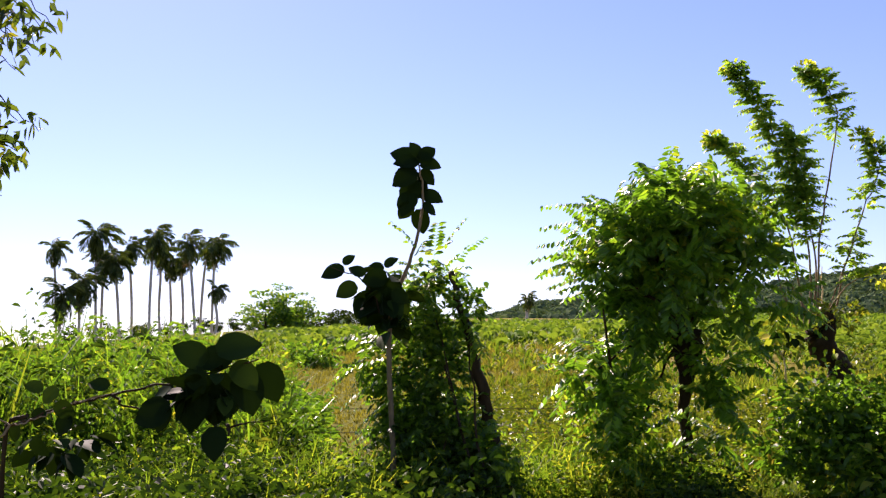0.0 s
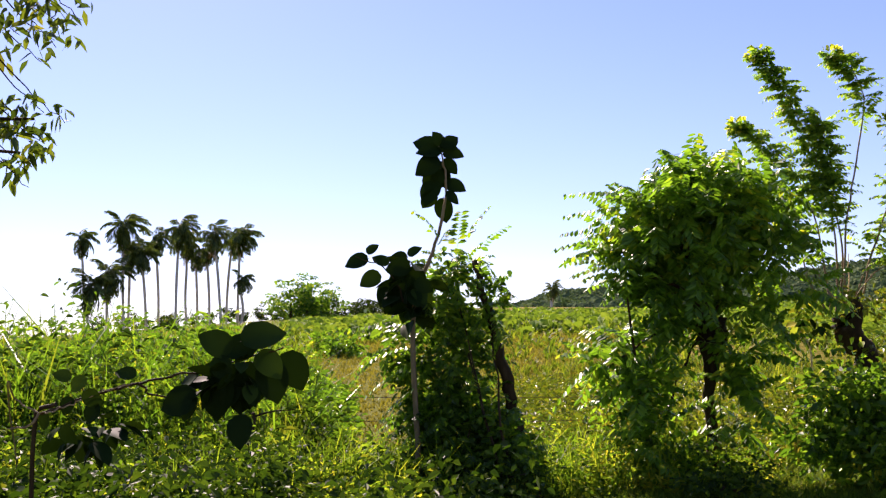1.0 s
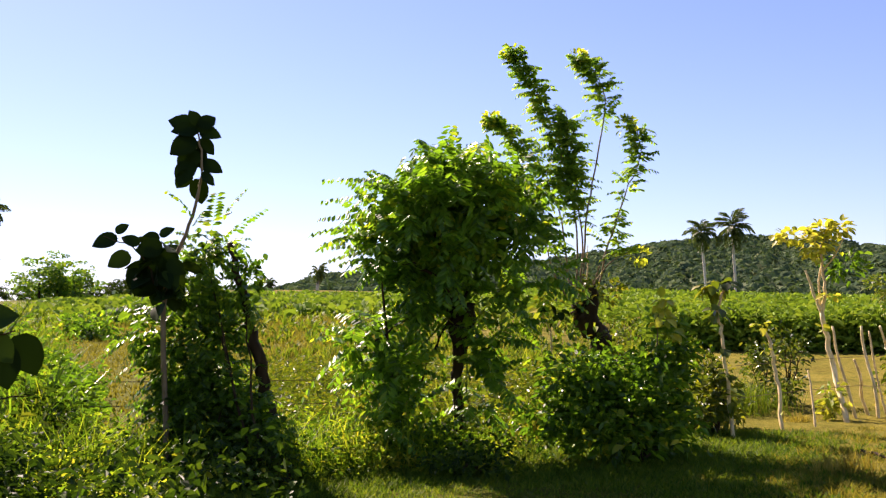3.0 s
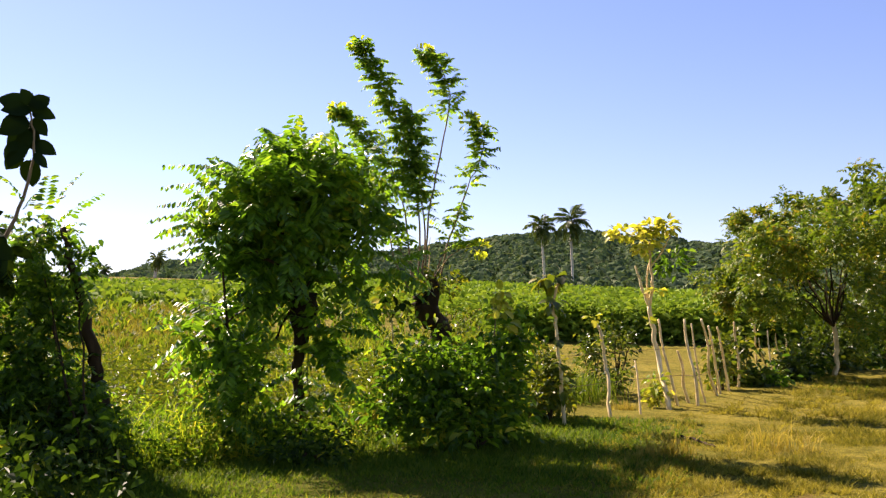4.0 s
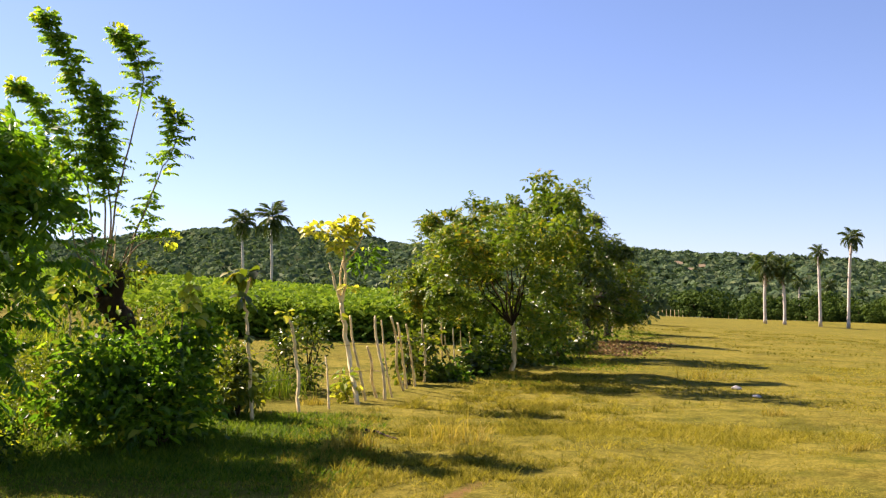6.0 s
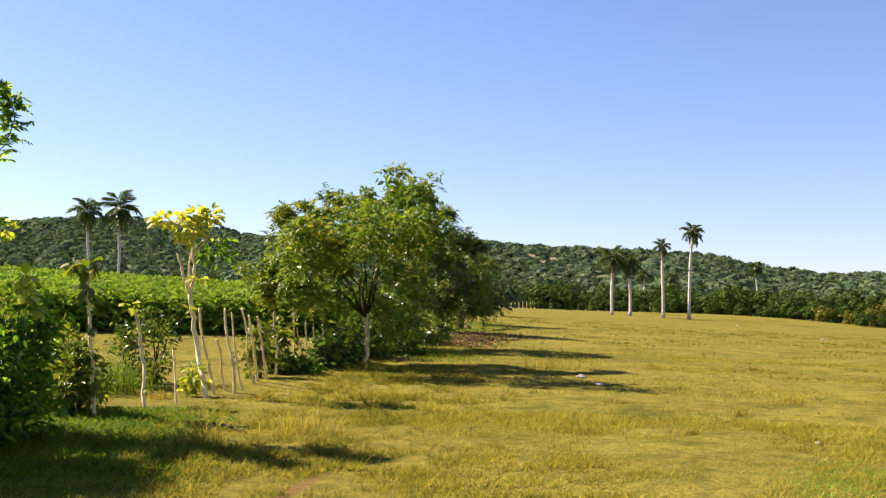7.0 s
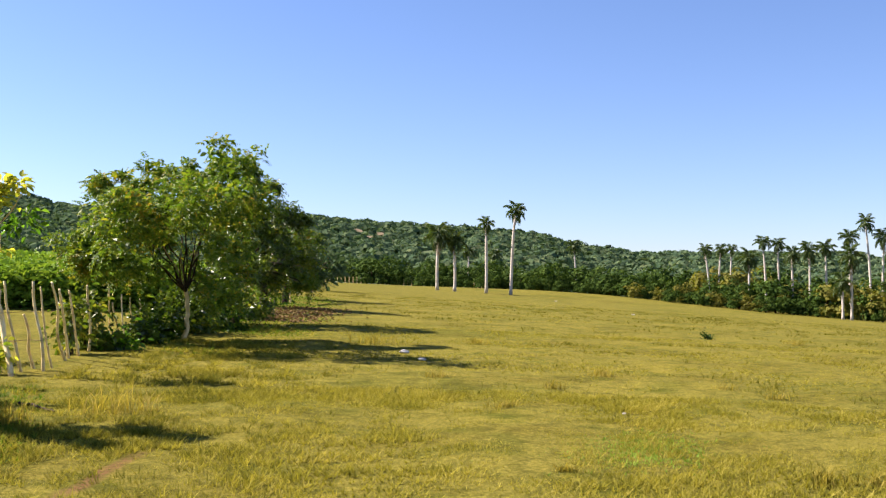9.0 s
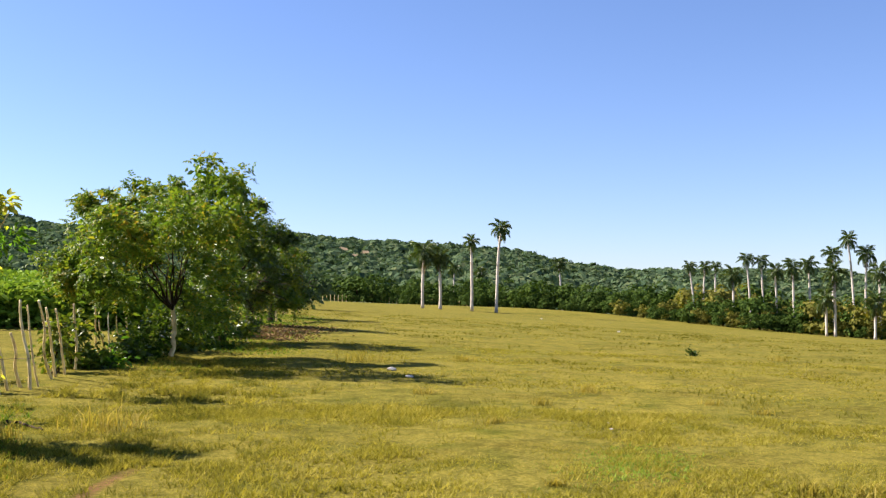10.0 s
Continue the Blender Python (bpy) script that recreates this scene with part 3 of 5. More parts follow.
for a in ((19.22, 229.14, 19.48, 229.12, 15.63, 2.57), (9.08, 249.77, 9.22, 249.77, 13.9, 2.23), (-21.79, 228.95, -22.04, 228.93, 11.25, 2.05)):
    royal_palm(*a, "distant royal palm on the far rise", "distant palms", 0.5, 0.3)


# Trees and shrubs by the fence
def stem(path, r0, r1, sides=8, knobs=0.06, wobble=0.01):
    p = bend(path, 5, wobble)
    return tube(p, np.linspace(r0, r1, len(p)), sides, knobs)


def foot(x, y, dz=-0.05):
    return (x, y, float(land(x, y)) + dz)


def leafy(kind, P, D, size, sag=0.35, lift=0.15):
    """Foliage for twig ends P facing D: pinnate leaves or simple blades."""
    n = len(P)
    out = unit(D * [1, 1, 0.7] + rng.normal(0, 0.36, (n, 3)) + [0, 0, lift])
    if kind == "pinnate":
        return fronds(P - out * size * 0.4, out, size * rng.uniform(0.7, 1.2, n), 8, size * 0.28, size * 0.115, sag, 0.12, 0.5)
    k = rng.uniform(0.65, 1.2, n)
    nor = unit(D * 0.5 + rng.normal(0, 0.5, (n, 3)) + [0, 0, 0.7])
    return blades(P, out, nor, size * k, size * 0.5 * k, 0.16, 0.25)


def sprays(kind, P, D, size, n, spread, sag=0.35, lift=0.15):
    """n leaves round every twig end."""
    PP = np.repeat(P, n, 0) + rng.normal(0, spread, (len(P) * n, 3))
    return leafy(kind, PP, np.repeat(D, n, 0) + rng.normal(0, 0.6, (len(P) * n, 3)), size, sag, lift)


def rosettes(P, D, size, n, pairs=6, leaf=0.30, width=0.12, sag=0.45, jit=0.16, hang=0.4):
    """Tufts of feathered leaves: n of them fanning out from every twig end."""
    m = len(P) * n
    PP = np.repeat(P, n, 0) + rng.normal(0, 0.045, (m, 3))
    DD = unit(np.repeat(D, n, 0) * 0.55 + rng.normal(0, 0.75, (m, 3)) + [0, 0, 0.3])
    return fronds(PP, DD, size * rng.uniform(0.65, 1.2, m), pairs, size * leaf, size * width, sag, jit, hang)


def boughs(C, D, radius, n):
    """Twig ends over the sunward, outer side of every bough, n to a bough."""
    m = len(C) * n
    d = unit(rng.normal(0, 1, (m, 3)) + np.repeat(D, n, 0) * 0.5 + [0, 0, 0.35])
    r = np.repeat(radius * rng.uniform(0.7, 1.2, len(C)), n) * rng.uniform(0.6, 1.0, m)
    return np.repeat(C, n, 0) + d * r[:, None] * [1, 1, 0.62], d


def inner_leaves(ells, per, size, fill=0.72):
    """Filler leaves added inside the crown to close it to the light."""
    P, D = crown_points([(x, y, z, a * fill, b * fill) for x, y, z, a, b in ells], per, 0.0, 0.1)
    k = rng.uniform(0.7, 1.2, len(P))
    return blades(P, rng.normal(0, 1, P.shape) * [1, 1, 0.5], unit(rng.normal(0, 0.6, P.shape) + [0, 0, 0.8]), size * k, size * 0.6 * k, 0.15, 0.2)


# Round pollarded tree with bright pinnate leaves
bx, by = (2.85, 12.0)
tree = thing("pollard_tree", bx, by, "small pollarded tree with a dense round crown of bright pinnate leaves", "tree")
head = np.array((2.83, 11.84, 1.73))
V, Q = stem([foot(bx, by), (2.81, 11.85, 0.69), (2.81, 11.85, 1.29), head], 0.06, 0.07, 10, 0.14)
part("trunk", local(tree, V), Q, M_BARK, tree, smooth=True)
V, Q = tube(bend([head - [0, 0, 0.42], head - [0, 0, 0.2], head + [0.02, 0, 0.1], head + [0, 0, 0.28]], 3, 0.02), [0.06, 0.075, 0.10, 0.125, 0.13, 0.15, 0.155, 0.13, 0.09, 0.03], 12, 0.34)
part("pollard_head", local(tree, V), Q, M_BARK, tree, "dark knobbly pollard head", True)
ELLS = [(2.7, 11.87, 2.98, 1.14, 0.9), (2.24, 11.66, 3.08, 0.66, 0.5), (3.26, 11.94, 3.2, 0.66, 0.64), (2.05, 11.81, 2.54, 0.48, 0.75), (2.44, 11.82, 2.38, 0.96, 0.45),
        (3.39, 11.6, 2.51, 0.48, 0.55), (1.88, 11.73, 1.56, 0.44, 0.41), (3.13, 11.36, 1.76, 0.4, 0.4), (1.93, 11.5, 0.81, 0.43, 0.66), (2.33, 11.54, 1.3, 0.54, 0.4), (3.07, 11.58, 0.96, 0.34, 0.48), (2.8, 11.87, 3.43, 0.8, 0.46)]
P, D = crown_points(ELLS, [140, 78, 72, 50, 44, 26, 36, 12, 40, 10, 16, 20], 0.4)
ends = P[rng.choice(len(P), 26, False)]
for e in ends[:9]:
    p = bend([head + [0, 0, 0.15], head * 0.55 + e * 0.45 + [0, 0, 0.25], e], 5, 0.015)
    part("limb", local(tree, tube(p, np.linspace(0.028, 0.008, len(p)), 6)[0]), tube(p, 0.01, 6)[1], M_BARK, tree)
p = stem([foot(bx - 0.75, by - 0.3), (1.95, 11.5, 0.87), (1.9, 11.61, 1.63), (1.87, 11.72, 2.21)], 0.028, 0.012)
part("stem", local(tree, p[0]), p[1], M_BARK, tree, "thin side stem")
C, CD = crown_points([(x, y, z - 0.08, a * 0.74, b * 0.74) for x, y, z, a, b in ELLS], [32, 12, 14, 9, 8, 6, 6, 3, 7, 1, 3, 15], 0.45, 0.1)
B, BD = boughs(C, CD, 0.2, 4)
V, Q = join([rosettes(B, BD, 0.58, 2, 8, 0.27, 0.112, 0.3, 0.07, 0.5), inner_leaves(ELLS, [150, 30, 40, 30, 40, 15, 25, 6, 50, 4, 18, 20], 0.15, 0.7)] + limbs_to(head + [0, 0, 0.2], ends[9:], 0.016, 0.005))
part("crown", local(tree, V), Q, M_PINNATE, tree)
# feathery sprays that stand out against the sky
W = np.array([(1.87, 11.62, 3.4), (1.87, 11.61, 3.24), (1.83, 11.52, 3.0), (1.83, 11.52, 2.81), (1.93, 11.51, 2.62), (3.6, 11.33, 2.23), (3.5, 11.47, 2.5), (3.26, 11.33, 2.09)])
WD = np.array([(-1, -0.1, 0.12), (-1, 0, 0.0), (-1, 0.1, 0.05), (-1, 0, -0.12), (-1, 0, -0.1), (0.8, -0.3, -0.4), (0.9, -0.2, -0.2), (0.6, -0.3, -0.7)])
for w, d in zip(W, WD):
    V, Q = fronds([w], [d], 0.72, 12, 0.13, 0.055, 0.14, 0.08, 0.6)
    part("spray", local(tree, V), Q, M_PINNATE, tree)

# Tall pollard with upright feathery shoots
bx, by, _ = (5.01, 13.08, 0.54)
tree = thing("pollard_tree", bx, by, "gnarled cut-back trunk with tall upright feathery shoots", "tree")
knob = np.array((4.85, 13.13, 1.99))
V, Q = stem([foot(bx, by), (5.02, 13.07, 1.01), (5.06, 13.06, 1.48), (4.89, 13.12, 1.75), knob], 0.11, 0.15, 12, 0.22, 0.02)
part("trunk", local(tree, V), Q, M_BARK, tree, "dark knobbly trunk", True)
V, Q = stem([(5.02, 13.07, 1.55), (4.93, 13.0, 1.79), (4.97, 12.99, 2.06), (4.95, 12.99, 2.2)], 0.11, 0.06, 10, 0.2)
part("stub", local(tree, V), Q, M_BARK, tree, "cut branch stub", True)
SHOOTS = [
    ([(4.77, 13.16, 2.04), (4.81, 13.15, 2.74), (4.76, 13.17, 3.45), (4.57, 13.23, 4.25), (4.28, 13.32, 5.01), (4.0, 13.4, 5.56)], 0.34, 220),
    ([(4.71, 13.18, 2.04), (4.67, 13.3, 2.9), (4.53, 13.35, 3.62), (4.21, 13.45, 4.18), (3.74, 13.58, 4.6)], 0.42, 130),
    ([(4.87, 13.13, 2.07), (4.9, 13.01, 3.13), (5.08, 12.94, 4.08), (5.18, 12.91, 4.77), (5.04, 12.96, 5.21), (4.83, 13.04, 5.4)], 0.46, 100),
    ([(4.94, 13.1, 2.11), (5.13, 12.93, 2.65), (5.38, 12.72, 3.47), (5.57, 12.64, 3.99), (5.51, 12.67, 4.42)], 0.42, 70),
    ([(4.82, 13.14, 2.07), (4.88, 13.12, 2.74), (4.83, 13.14, 3.46), (4.78, 13.16, 4.1), (4.7, 13.19, 4.66)], 0.36, 190),
    ([(4.79, 13.15, 2.07), (4.6, 13.33, 2.58), (4.33, 13.41, 2.9)], 0.5, 12),
    ([(4.68, 13.19, 2.03), (4.43, 13.17, 2.49), (4.31, 13.21, 3.2), (4.16, 13.25, 3.67)], 0.45, 60),
    ([(4.88, 13.12, 2.07), (4.93, 13.11, 2.42), (4.95, 13.1, 2.78)], 2.0, 0),
    ([(4.93, 13.11, 2.07), (5.13, 12.82, 2.49), (5.49, 12.68, 2.69)], 0.8, 10),
    ([(5.09, 13.05, 2.26), (5.16, 12.91, 2.73), (5.34, 12.84, 3.17)], 0.5, 26),
]
allV = []
for path, s0, n in SHOOTS:
    p = bend(path, 6, 0.006)
    V, Q = tube(p, np.linspace(0.015, 0.004, len(p)), 6)
    part("shoot", local(tree, V), Q, M_TAN_BARK if n else M_PALE_BARK, tree)
    if n:
        n = int(n * 0.85)
        s = s0 + (1 - s0) * rng.random(n) ** 0.9
        L = np.linspace(0, 1, len(p))
        base = np.stack([np.interp(s, L, p[:, k]) for k in range(3)], -1)
        d = unit(rng.normal(0, 1, (n, 3)) * [1, 1, 0.3] + [-0.45, -0.1, 0.6])
        taper = 0.36 * (1.05 - 0.4 * (s - s0) / max(0.05, 1 - s0)) * rng.uniform(0.7, 1.2, n)
        allV.append(fronds(base, d, taper, 7, 0.10, 0.044, 0.35, 0.1, 0.45))
V, Q = join(allV)
part("crown", local(tree, V), Q, M_SHOOT, tree)
T = np.array([(3.99, 13.41, 5.54), (3.74, 13.58, 4.59), (4.85, 13.03, 5.38), (5.5, 12.67, 2.61), (5.39, 12.72, 4.4)])
for t in T:
    P, D = ball(30, t, (0.12, 0.12, 0.09))
    V, Q = blades(P, D + rng.normal(0, 0.5, P.shape), unit(rng.normal(0, 1, P.shape) + [0, 0, 0.6]), 0.10, 0.055)
    part("young_leaf_tip", local(tree, V), Q, M_TIP, tree, "pale yellow young leaves")["kind"] = "stuff"
for e in ((4.54, 13.13, 1.94, 0.35, 0.2), (5.02, 12.86, 2.14, 0.31, 0.14), (5.13, 12.82, 1.36, 0.31, 0.2)):
    P, D = crown_points([e], [45])
    V, Q = sprays("blade", P, D, 0.11, 3, 0.05)
    part("sprout", local(tree, V), Q, M_SAPLING, tree, "short leafy sprouts on the cut head")["kind"] = "stuff"


def shrub(x, y, ells, per, kind, size, n, mat, label, stems=5, group="", name="shrub", category="shrub", spread=0.07, shell=0.25):
    ob = thing(name, x, y, label, category, group)
    P, D = crown_points(ells, per, shell)
    P[:, 2] = np.maximum(P[:, 2], land(P[:, 0], P[:, 1]) + 0.05)
    V, Q = join([sprays(kind, P, D, size, n, spread), inner_leaves(ells, [k for k in per], size * 1.3, 0.75)])
    part("foliage", local(ob, V), Q, mat, ob)
    f = np.array(foot(x, y))
    for e in P[rng.choice(len(P), stems, False)]:
        p = bend([f + rng.normal(0, 0.05, 3) * [1, 1, 0], f * 0.6 + e * 0.4 + [0, 0, 0.1], e], 4, 0.012)
        V, Q = tube(p, np.linspace(0.022, 0.006, len(p)), 6)
        part("stem", local(ob, V), Q, M_BARK, ob)
    return ob


shrub(*(4.75, 10.97), [(4.76, 11.35, 0.73, 0.73, 0.59), (4.18, 11.36, 1.02, 0.51, 0.48), (5.11, 11.21, 0.73, 0.4, 0.59), (4.43, 11.05, 0.43, 0.74, 0.41), (5.36, 11.43, 1.35, 0.32, 0.39), (3.89, 11.35, 0.56, 0.34, 0.41)],
      [190, 90, 90, 110, 40, 50], "blade", 0.13, 7, M_SHRUB, "dense dark-green glossy shrub in the fence line", 8)
shrub(*(6.78, 13.26), [(6.71, 13.24, 0.64, 0.24, 0.59), (7.20, 13.49, 0.40, 0.23, 0.26)], [44, 20], "blade", 0.15, 7, M_SAPLING, "small yellow-green leafy shrub beside the fence", 3)
shrub(*(1.56, 11.84), [(1.99, 11.59, 0.35, 0.4, 0.4), (2.44, 11.51, 0.22, 0.4, 0.33)], [60, 50], "blade", 0.10, 6, M_SHRUB, "low green weeds round the pollard's foot", 4)

shrub(*(6.71, 12.92), [(6.67, 12.89, 0.78, 0.25, 0.46), (6.42, 12.77, 0.52, 0.24, 0.24)], [50, 26], "blade", 0.12, 6, M_SAPLING, "yellow-green leafy plants beside the dark shrub", 4)

# low shrubs added in dark leaf colour to stand for the trees' shadow
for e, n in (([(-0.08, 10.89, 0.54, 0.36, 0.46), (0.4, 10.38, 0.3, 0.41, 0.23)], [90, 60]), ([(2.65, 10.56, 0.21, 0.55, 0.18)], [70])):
    shrub(e[0][0], e[0][1], e, n, "blade", 0.09, 6, M_UNDER, "low undergrowth coloured dark for shade at the foot of the trees", 4, "undergrowth at the trees", spread=0.09)

for x, y, z, a, b in ((9.86, 16.48, 1.39, 0.4, 0.3), (9.25, 16.25, 1.20, 0.35, 0.25)):
    shrub(x, y, [(x, y, z - 0.15, a, b), (x, y, 0.5, a, 0.4)], [40, 40], "blade", 0.11, 6, M_DARK_TREE, "green leafy growth before the crop", 4, "growth before the crop", spread=0.1)
g = (31.20, 10.80)
shrub(*g, [(*g, float(land(*g)) + 0.08, 0.17, 0.10)], [26], "blade", 0.09, 4, M_UNDER, "small dark-green bush alone in the pasture", 3)

# Leaning dead trunk overgrown by a sapling with pinnate leaves
bx, by = (0.69, 10.37)
tree = thing("old_trunk", bx, by, "leaning dark dead trunk overgrown with green shoots", "tree")
V, Q = stem([foot(bx, by), (0.53, 11.23, 0.77), (0.42, 11.23, 1.42), (0.29, 11.23, 1.86), (0.21, 11.23, 2.23), (0.11, 11.24, 2.61)], 0.085, 0.03, 10, 0.16, 0.015)
part("trunk", local(tree, V), Q, M_BARK, tree, smooth=True)
ELLS = [(-0.1, 11.5, 2.5, 0.26, 0.36), (-0.12, 11.5, 1.87, 0.38, 0.52), (-0.25, 11.53, 1.36, 0.52, 0.45), (0.0, 11.13, 0.64, 0.47, 0.63), (0.34, 11.03, 2.1, 0.1, 0.3), (0.36, 10.83, 0.48, 0.36, 0.43), (-0.75, 11.5, 1.69, 0.39, 0.26), (-0.43, 11.42, 0.81, 0.32, 0.39)]
P, D = crown_points(ELLS, [34, 54, 54, 90, 12, 60, 26, 40], 0.2)
V, Q = join([rosettes(P, D, 0.34, 2, 8, 0.30, 0.12, 0.4, 0.1, 0.5), sprays("blade", P[::2], D[::2], 0.11, 3, 0.1), inner_leaves(ELLS, [20, 60, 90, 420, 10, 300, 10, 120], 0.15, 0.95)])
part("foliage", local(tree, V), Q, M_SHRUB, tree)
W = np.array([(-0.08, 10.93, 2.71), (0.13, 10.94, 2.68), (0.01, 10.93, 2.83), (-0.58, 10.81, 1.68), (-0.58, 10.81, 1.5), (-0.23, 10.93, 2.83), (-0.52, 10.82, 1.26)])
WD = np.array([(0.1, 0, 1), (0.7, 0, 0.8), (0.5, 0.1, 0.9), (-1, -0.1, -0.15), (-0.9, 0, -0.4), (-0.5, 0, 0.7), (-0.8, -0.2, -0.5)])
for w, d in zip(W, WD):
    V, Q = fronds([w], [d], 0.55, 10, 0.13, 0.05, 0.25, 0.12)
    part("spray", local(tree, V), Q, M_PINNATE, tree)
for e in P[rng.choice(len(P), 6, False)]:
    p = bend([foot(bx - 0.3, by), (np.array(foot(bx - 0.3, by)) + e) / 2, e], 4, 0.02)
    V, Q = tube(p, np.linspace(0.02, 0.006, len(p)), 6)
    part("shoot", local(tree, V), Q, M_BARK, tree)


# Large single leaves: one mesh, each leaf an object of its own
def broad_leaf(name, L, W, mat):
    s = np.linspace(0, 1, 7)
    half = W * 0.5 * np.array([0.38, 0.88, 1.0, 0.98, 0.84, 0.52, 0.05])
    rows_ = []
    for k, (a, h) in enumerate(zip(s, half)):
        z = -0.16 * L * a * a
        for u in (-1, -0.5, 0, 0.5, 1):
            rows_.append((a * L + 0.05 * L, h * u, z + 0.22 * h * abs(u) + 0.012 * L * math.sin(7 * a + 3 * u)))
    V = np.array(rows_)
    Q = [(i * 5 + j, i * 5 + j + 1, i * 5 + j + 6, i * 5 + j + 5) for i in range(6) for j in range(4)]
    pet = tube([(0, 0, 0), (L * 0.06, 0, 0.0)], [0.004, 0.003], 4)
    return mesh_of(name, *join([(V, np.array(Q)), pet]), mat, True)


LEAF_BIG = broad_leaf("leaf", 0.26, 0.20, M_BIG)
LEAF_SAP = broad_leaf("leaf", 0.22, 0.15, M_SAPLING)
LEAF_YEL = broad_leaf("leaf", 0.16, 0.12, M_YELLOW)


def put_leaf(ob, mesh, p, way, size=1.0):
    lf = new("leaf", mesh)
    lf.parent = ob
    w = Vector(way).normalized()
    q = w.to_track_quat("X", "Z")
    lf.matrix_basis = Matrix.LocRotScale(Vector(p) - ob.location, q @ Euler((rng.normal(0, 0.5), 0, 0)).to_quaternion(), Vector((size, size, size)))
    return lf


def leaf_cluster(ob, mesh, ells, per, size=(0.75, 1.15), droop=0.35):
    for (x, y, z, a, b), n in zip(ells, per):
        for i in range(n):
            d = unit(rng.normal(0, 1, 3))
            p = np.array((x, y, z)) + d * rng.uniform(0.35, 0.95) * np.array((a, a, b))
            put_leaf(ob, mesh, p, d * [1, 1, 0.5] + [0, 0, -droop] + rng.normal(0, 0.25, 3), rng.uniform(*size))


def hang_leaf(ob, mesh, p, turn, size=1.0):
    """A leaf held broadside: turn is its pointing angle in the upright plane of the fence."""
    lf = new("leaf", mesh)
    lf.parent = ob
    a = radians(turn)
    way = Vector((math.cos(a), rng.normal(0, 0.25), math.sin(a))).normalized()
    face = Vector((rng.normal(0, 0.35), -1.0, 0.45 + rng.normal(0, 0.3)))
    side = face.cross(way).normalized()
    up = way.cross(side)
    turn_m = Matrix((way, side, up)).transposed()
    lf.matrix_basis = Matrix.LocRotScale(Vector(p) - ob.location, turn_m.to_quaternion(), Vector((size, size, size)))
    return lf


bx, by = (-0.52, 10.99)
sap = thing("broad_leaf_sapling", bx, by, "slender sapling with large heart-shaped leaves, darkened for backlight, in two clusters", "sapling")
main = bend([foot(bx, by), (-0.54, 10.92, 0.85), (-0.57, 10.91, 1.68), (-0.53, 10.92, 2.22), (-0.35, 10.92, 2.67), (-0.21, 10.93, 3.17), (-0.19, 10.93, 3.51), (-0.25, 10.93, 3.85)], 5, 0.004)
V, Q = tube(main, np.linspace(0.034, 0.008, len(main)), 8, 0.05)
part("stem", local(sap, V), Q, M_TAN_BARK, sap, smooth=True)
V, Q = stem([(-0.56, 10.91, 1.86), (-0.68, 10.91, 2.22), (-0.88, 10.89, 2.52), (-1.18, 10.86, 2.64)], 0.014, 0.005, 6)
part("branch", local(sap, V), Q, M_BARK, sap)
TOP = [(-0.24, 3.82, 158, 1.2), (-0.22, 3.84, 121, 0.7), (-0.22, 3.8, 39, 0.84), (-0.22, 3.78, -11, 0.9), (-0.22, 3.78, 180, 1.05), (-0.24, 3.69, -150, 1.2), (-0.23, 3.72, -43, 0.85),
       (-0.24, 3.6, -125, 1.2), (-0.30, 3.47, -115, 1.15), (-0.21, 3.45, -19, 0.95), (-0.22, 3.3, -88, 1.1), (-0.2, 3.31, -31, 0.76), (-0.23, 3.67, -108, 1.2), (-0.26, 3.82, -1, 0.75), (-0.32, 3.36, -122, 0.9), (-0.24, 3.62, -80, 0.9)]
LOW = [(-1.04, 2.63, -167, 1.04), (-1.06, 2.67, 42, 0.6), (-0.82, 2.54, 147, 0.79), (-0.91, 2.46, -152, 0.98), (-0.82, 2.31, -119, 0.92), (-0.62, 2.61, 163, 0.75), (-0.61, 2.63, 35, 0.65), (-0.62, 2.52, -142, 0.95),
       (-0.53, 2.38, -38, 0.86), (-0.51, 2.28, -56, 0.96), (-0.59, 2.27, -128, 1.2), (-0.55, 2.23, -109, 1.2), (-0.51, 2.11, -76, 1.0), (-0.57, 2.54, -169, 1.06), (-0.64, 2.5, -117, 1.2), (-0.51, 2.53, -100, 1.2)]
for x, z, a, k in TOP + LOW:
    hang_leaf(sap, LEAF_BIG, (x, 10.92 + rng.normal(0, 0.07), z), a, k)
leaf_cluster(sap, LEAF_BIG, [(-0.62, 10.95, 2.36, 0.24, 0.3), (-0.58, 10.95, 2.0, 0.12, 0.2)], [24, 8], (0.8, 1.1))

# Near bush of the same kind, with a pale dead branch lying through it
bx, by, _ = (-2.82, 6.61, 0.99)
bush = thing("broad_leaf_bush", bx, by, "large-leaved branch, darkened for backlight, reaching out over the weeds", "bush")
V, Q = stem([foot(bx, by), (-2.82, 6.61, 1.14), (-2.66, 6.56, 1.3)], 0.018, 0.014, 8, 0.06, 0.004)
part("stem", local(bush, V), Q, M_BARK, bush)
V, Q = stem([(-2.75, 6.54, 1.24), (-2.41, 6.55, 1.36), (-2.15, 6.56, 1.42), (-1.92, 6.56, 1.47), (-1.71, 6.55, 1.5), (-1.44, 6.53, 1.57), (-1.17, 6.5, 1.64)], 0.011, 0.005, 7, 0.06, 0.004)
part("branch", local(bush, V), Q, M_BARK, bush)
V, Q = stem([(-2.13, 6.55, 1.43), (-2.05, 6.54, 1.36), (-1.93, 6.53, 1.33), (-1.72, 6.53, 1.36)], 0.010, 0.004, 6)
part("branch", local(bush, V), Q, M_BARK, bush)
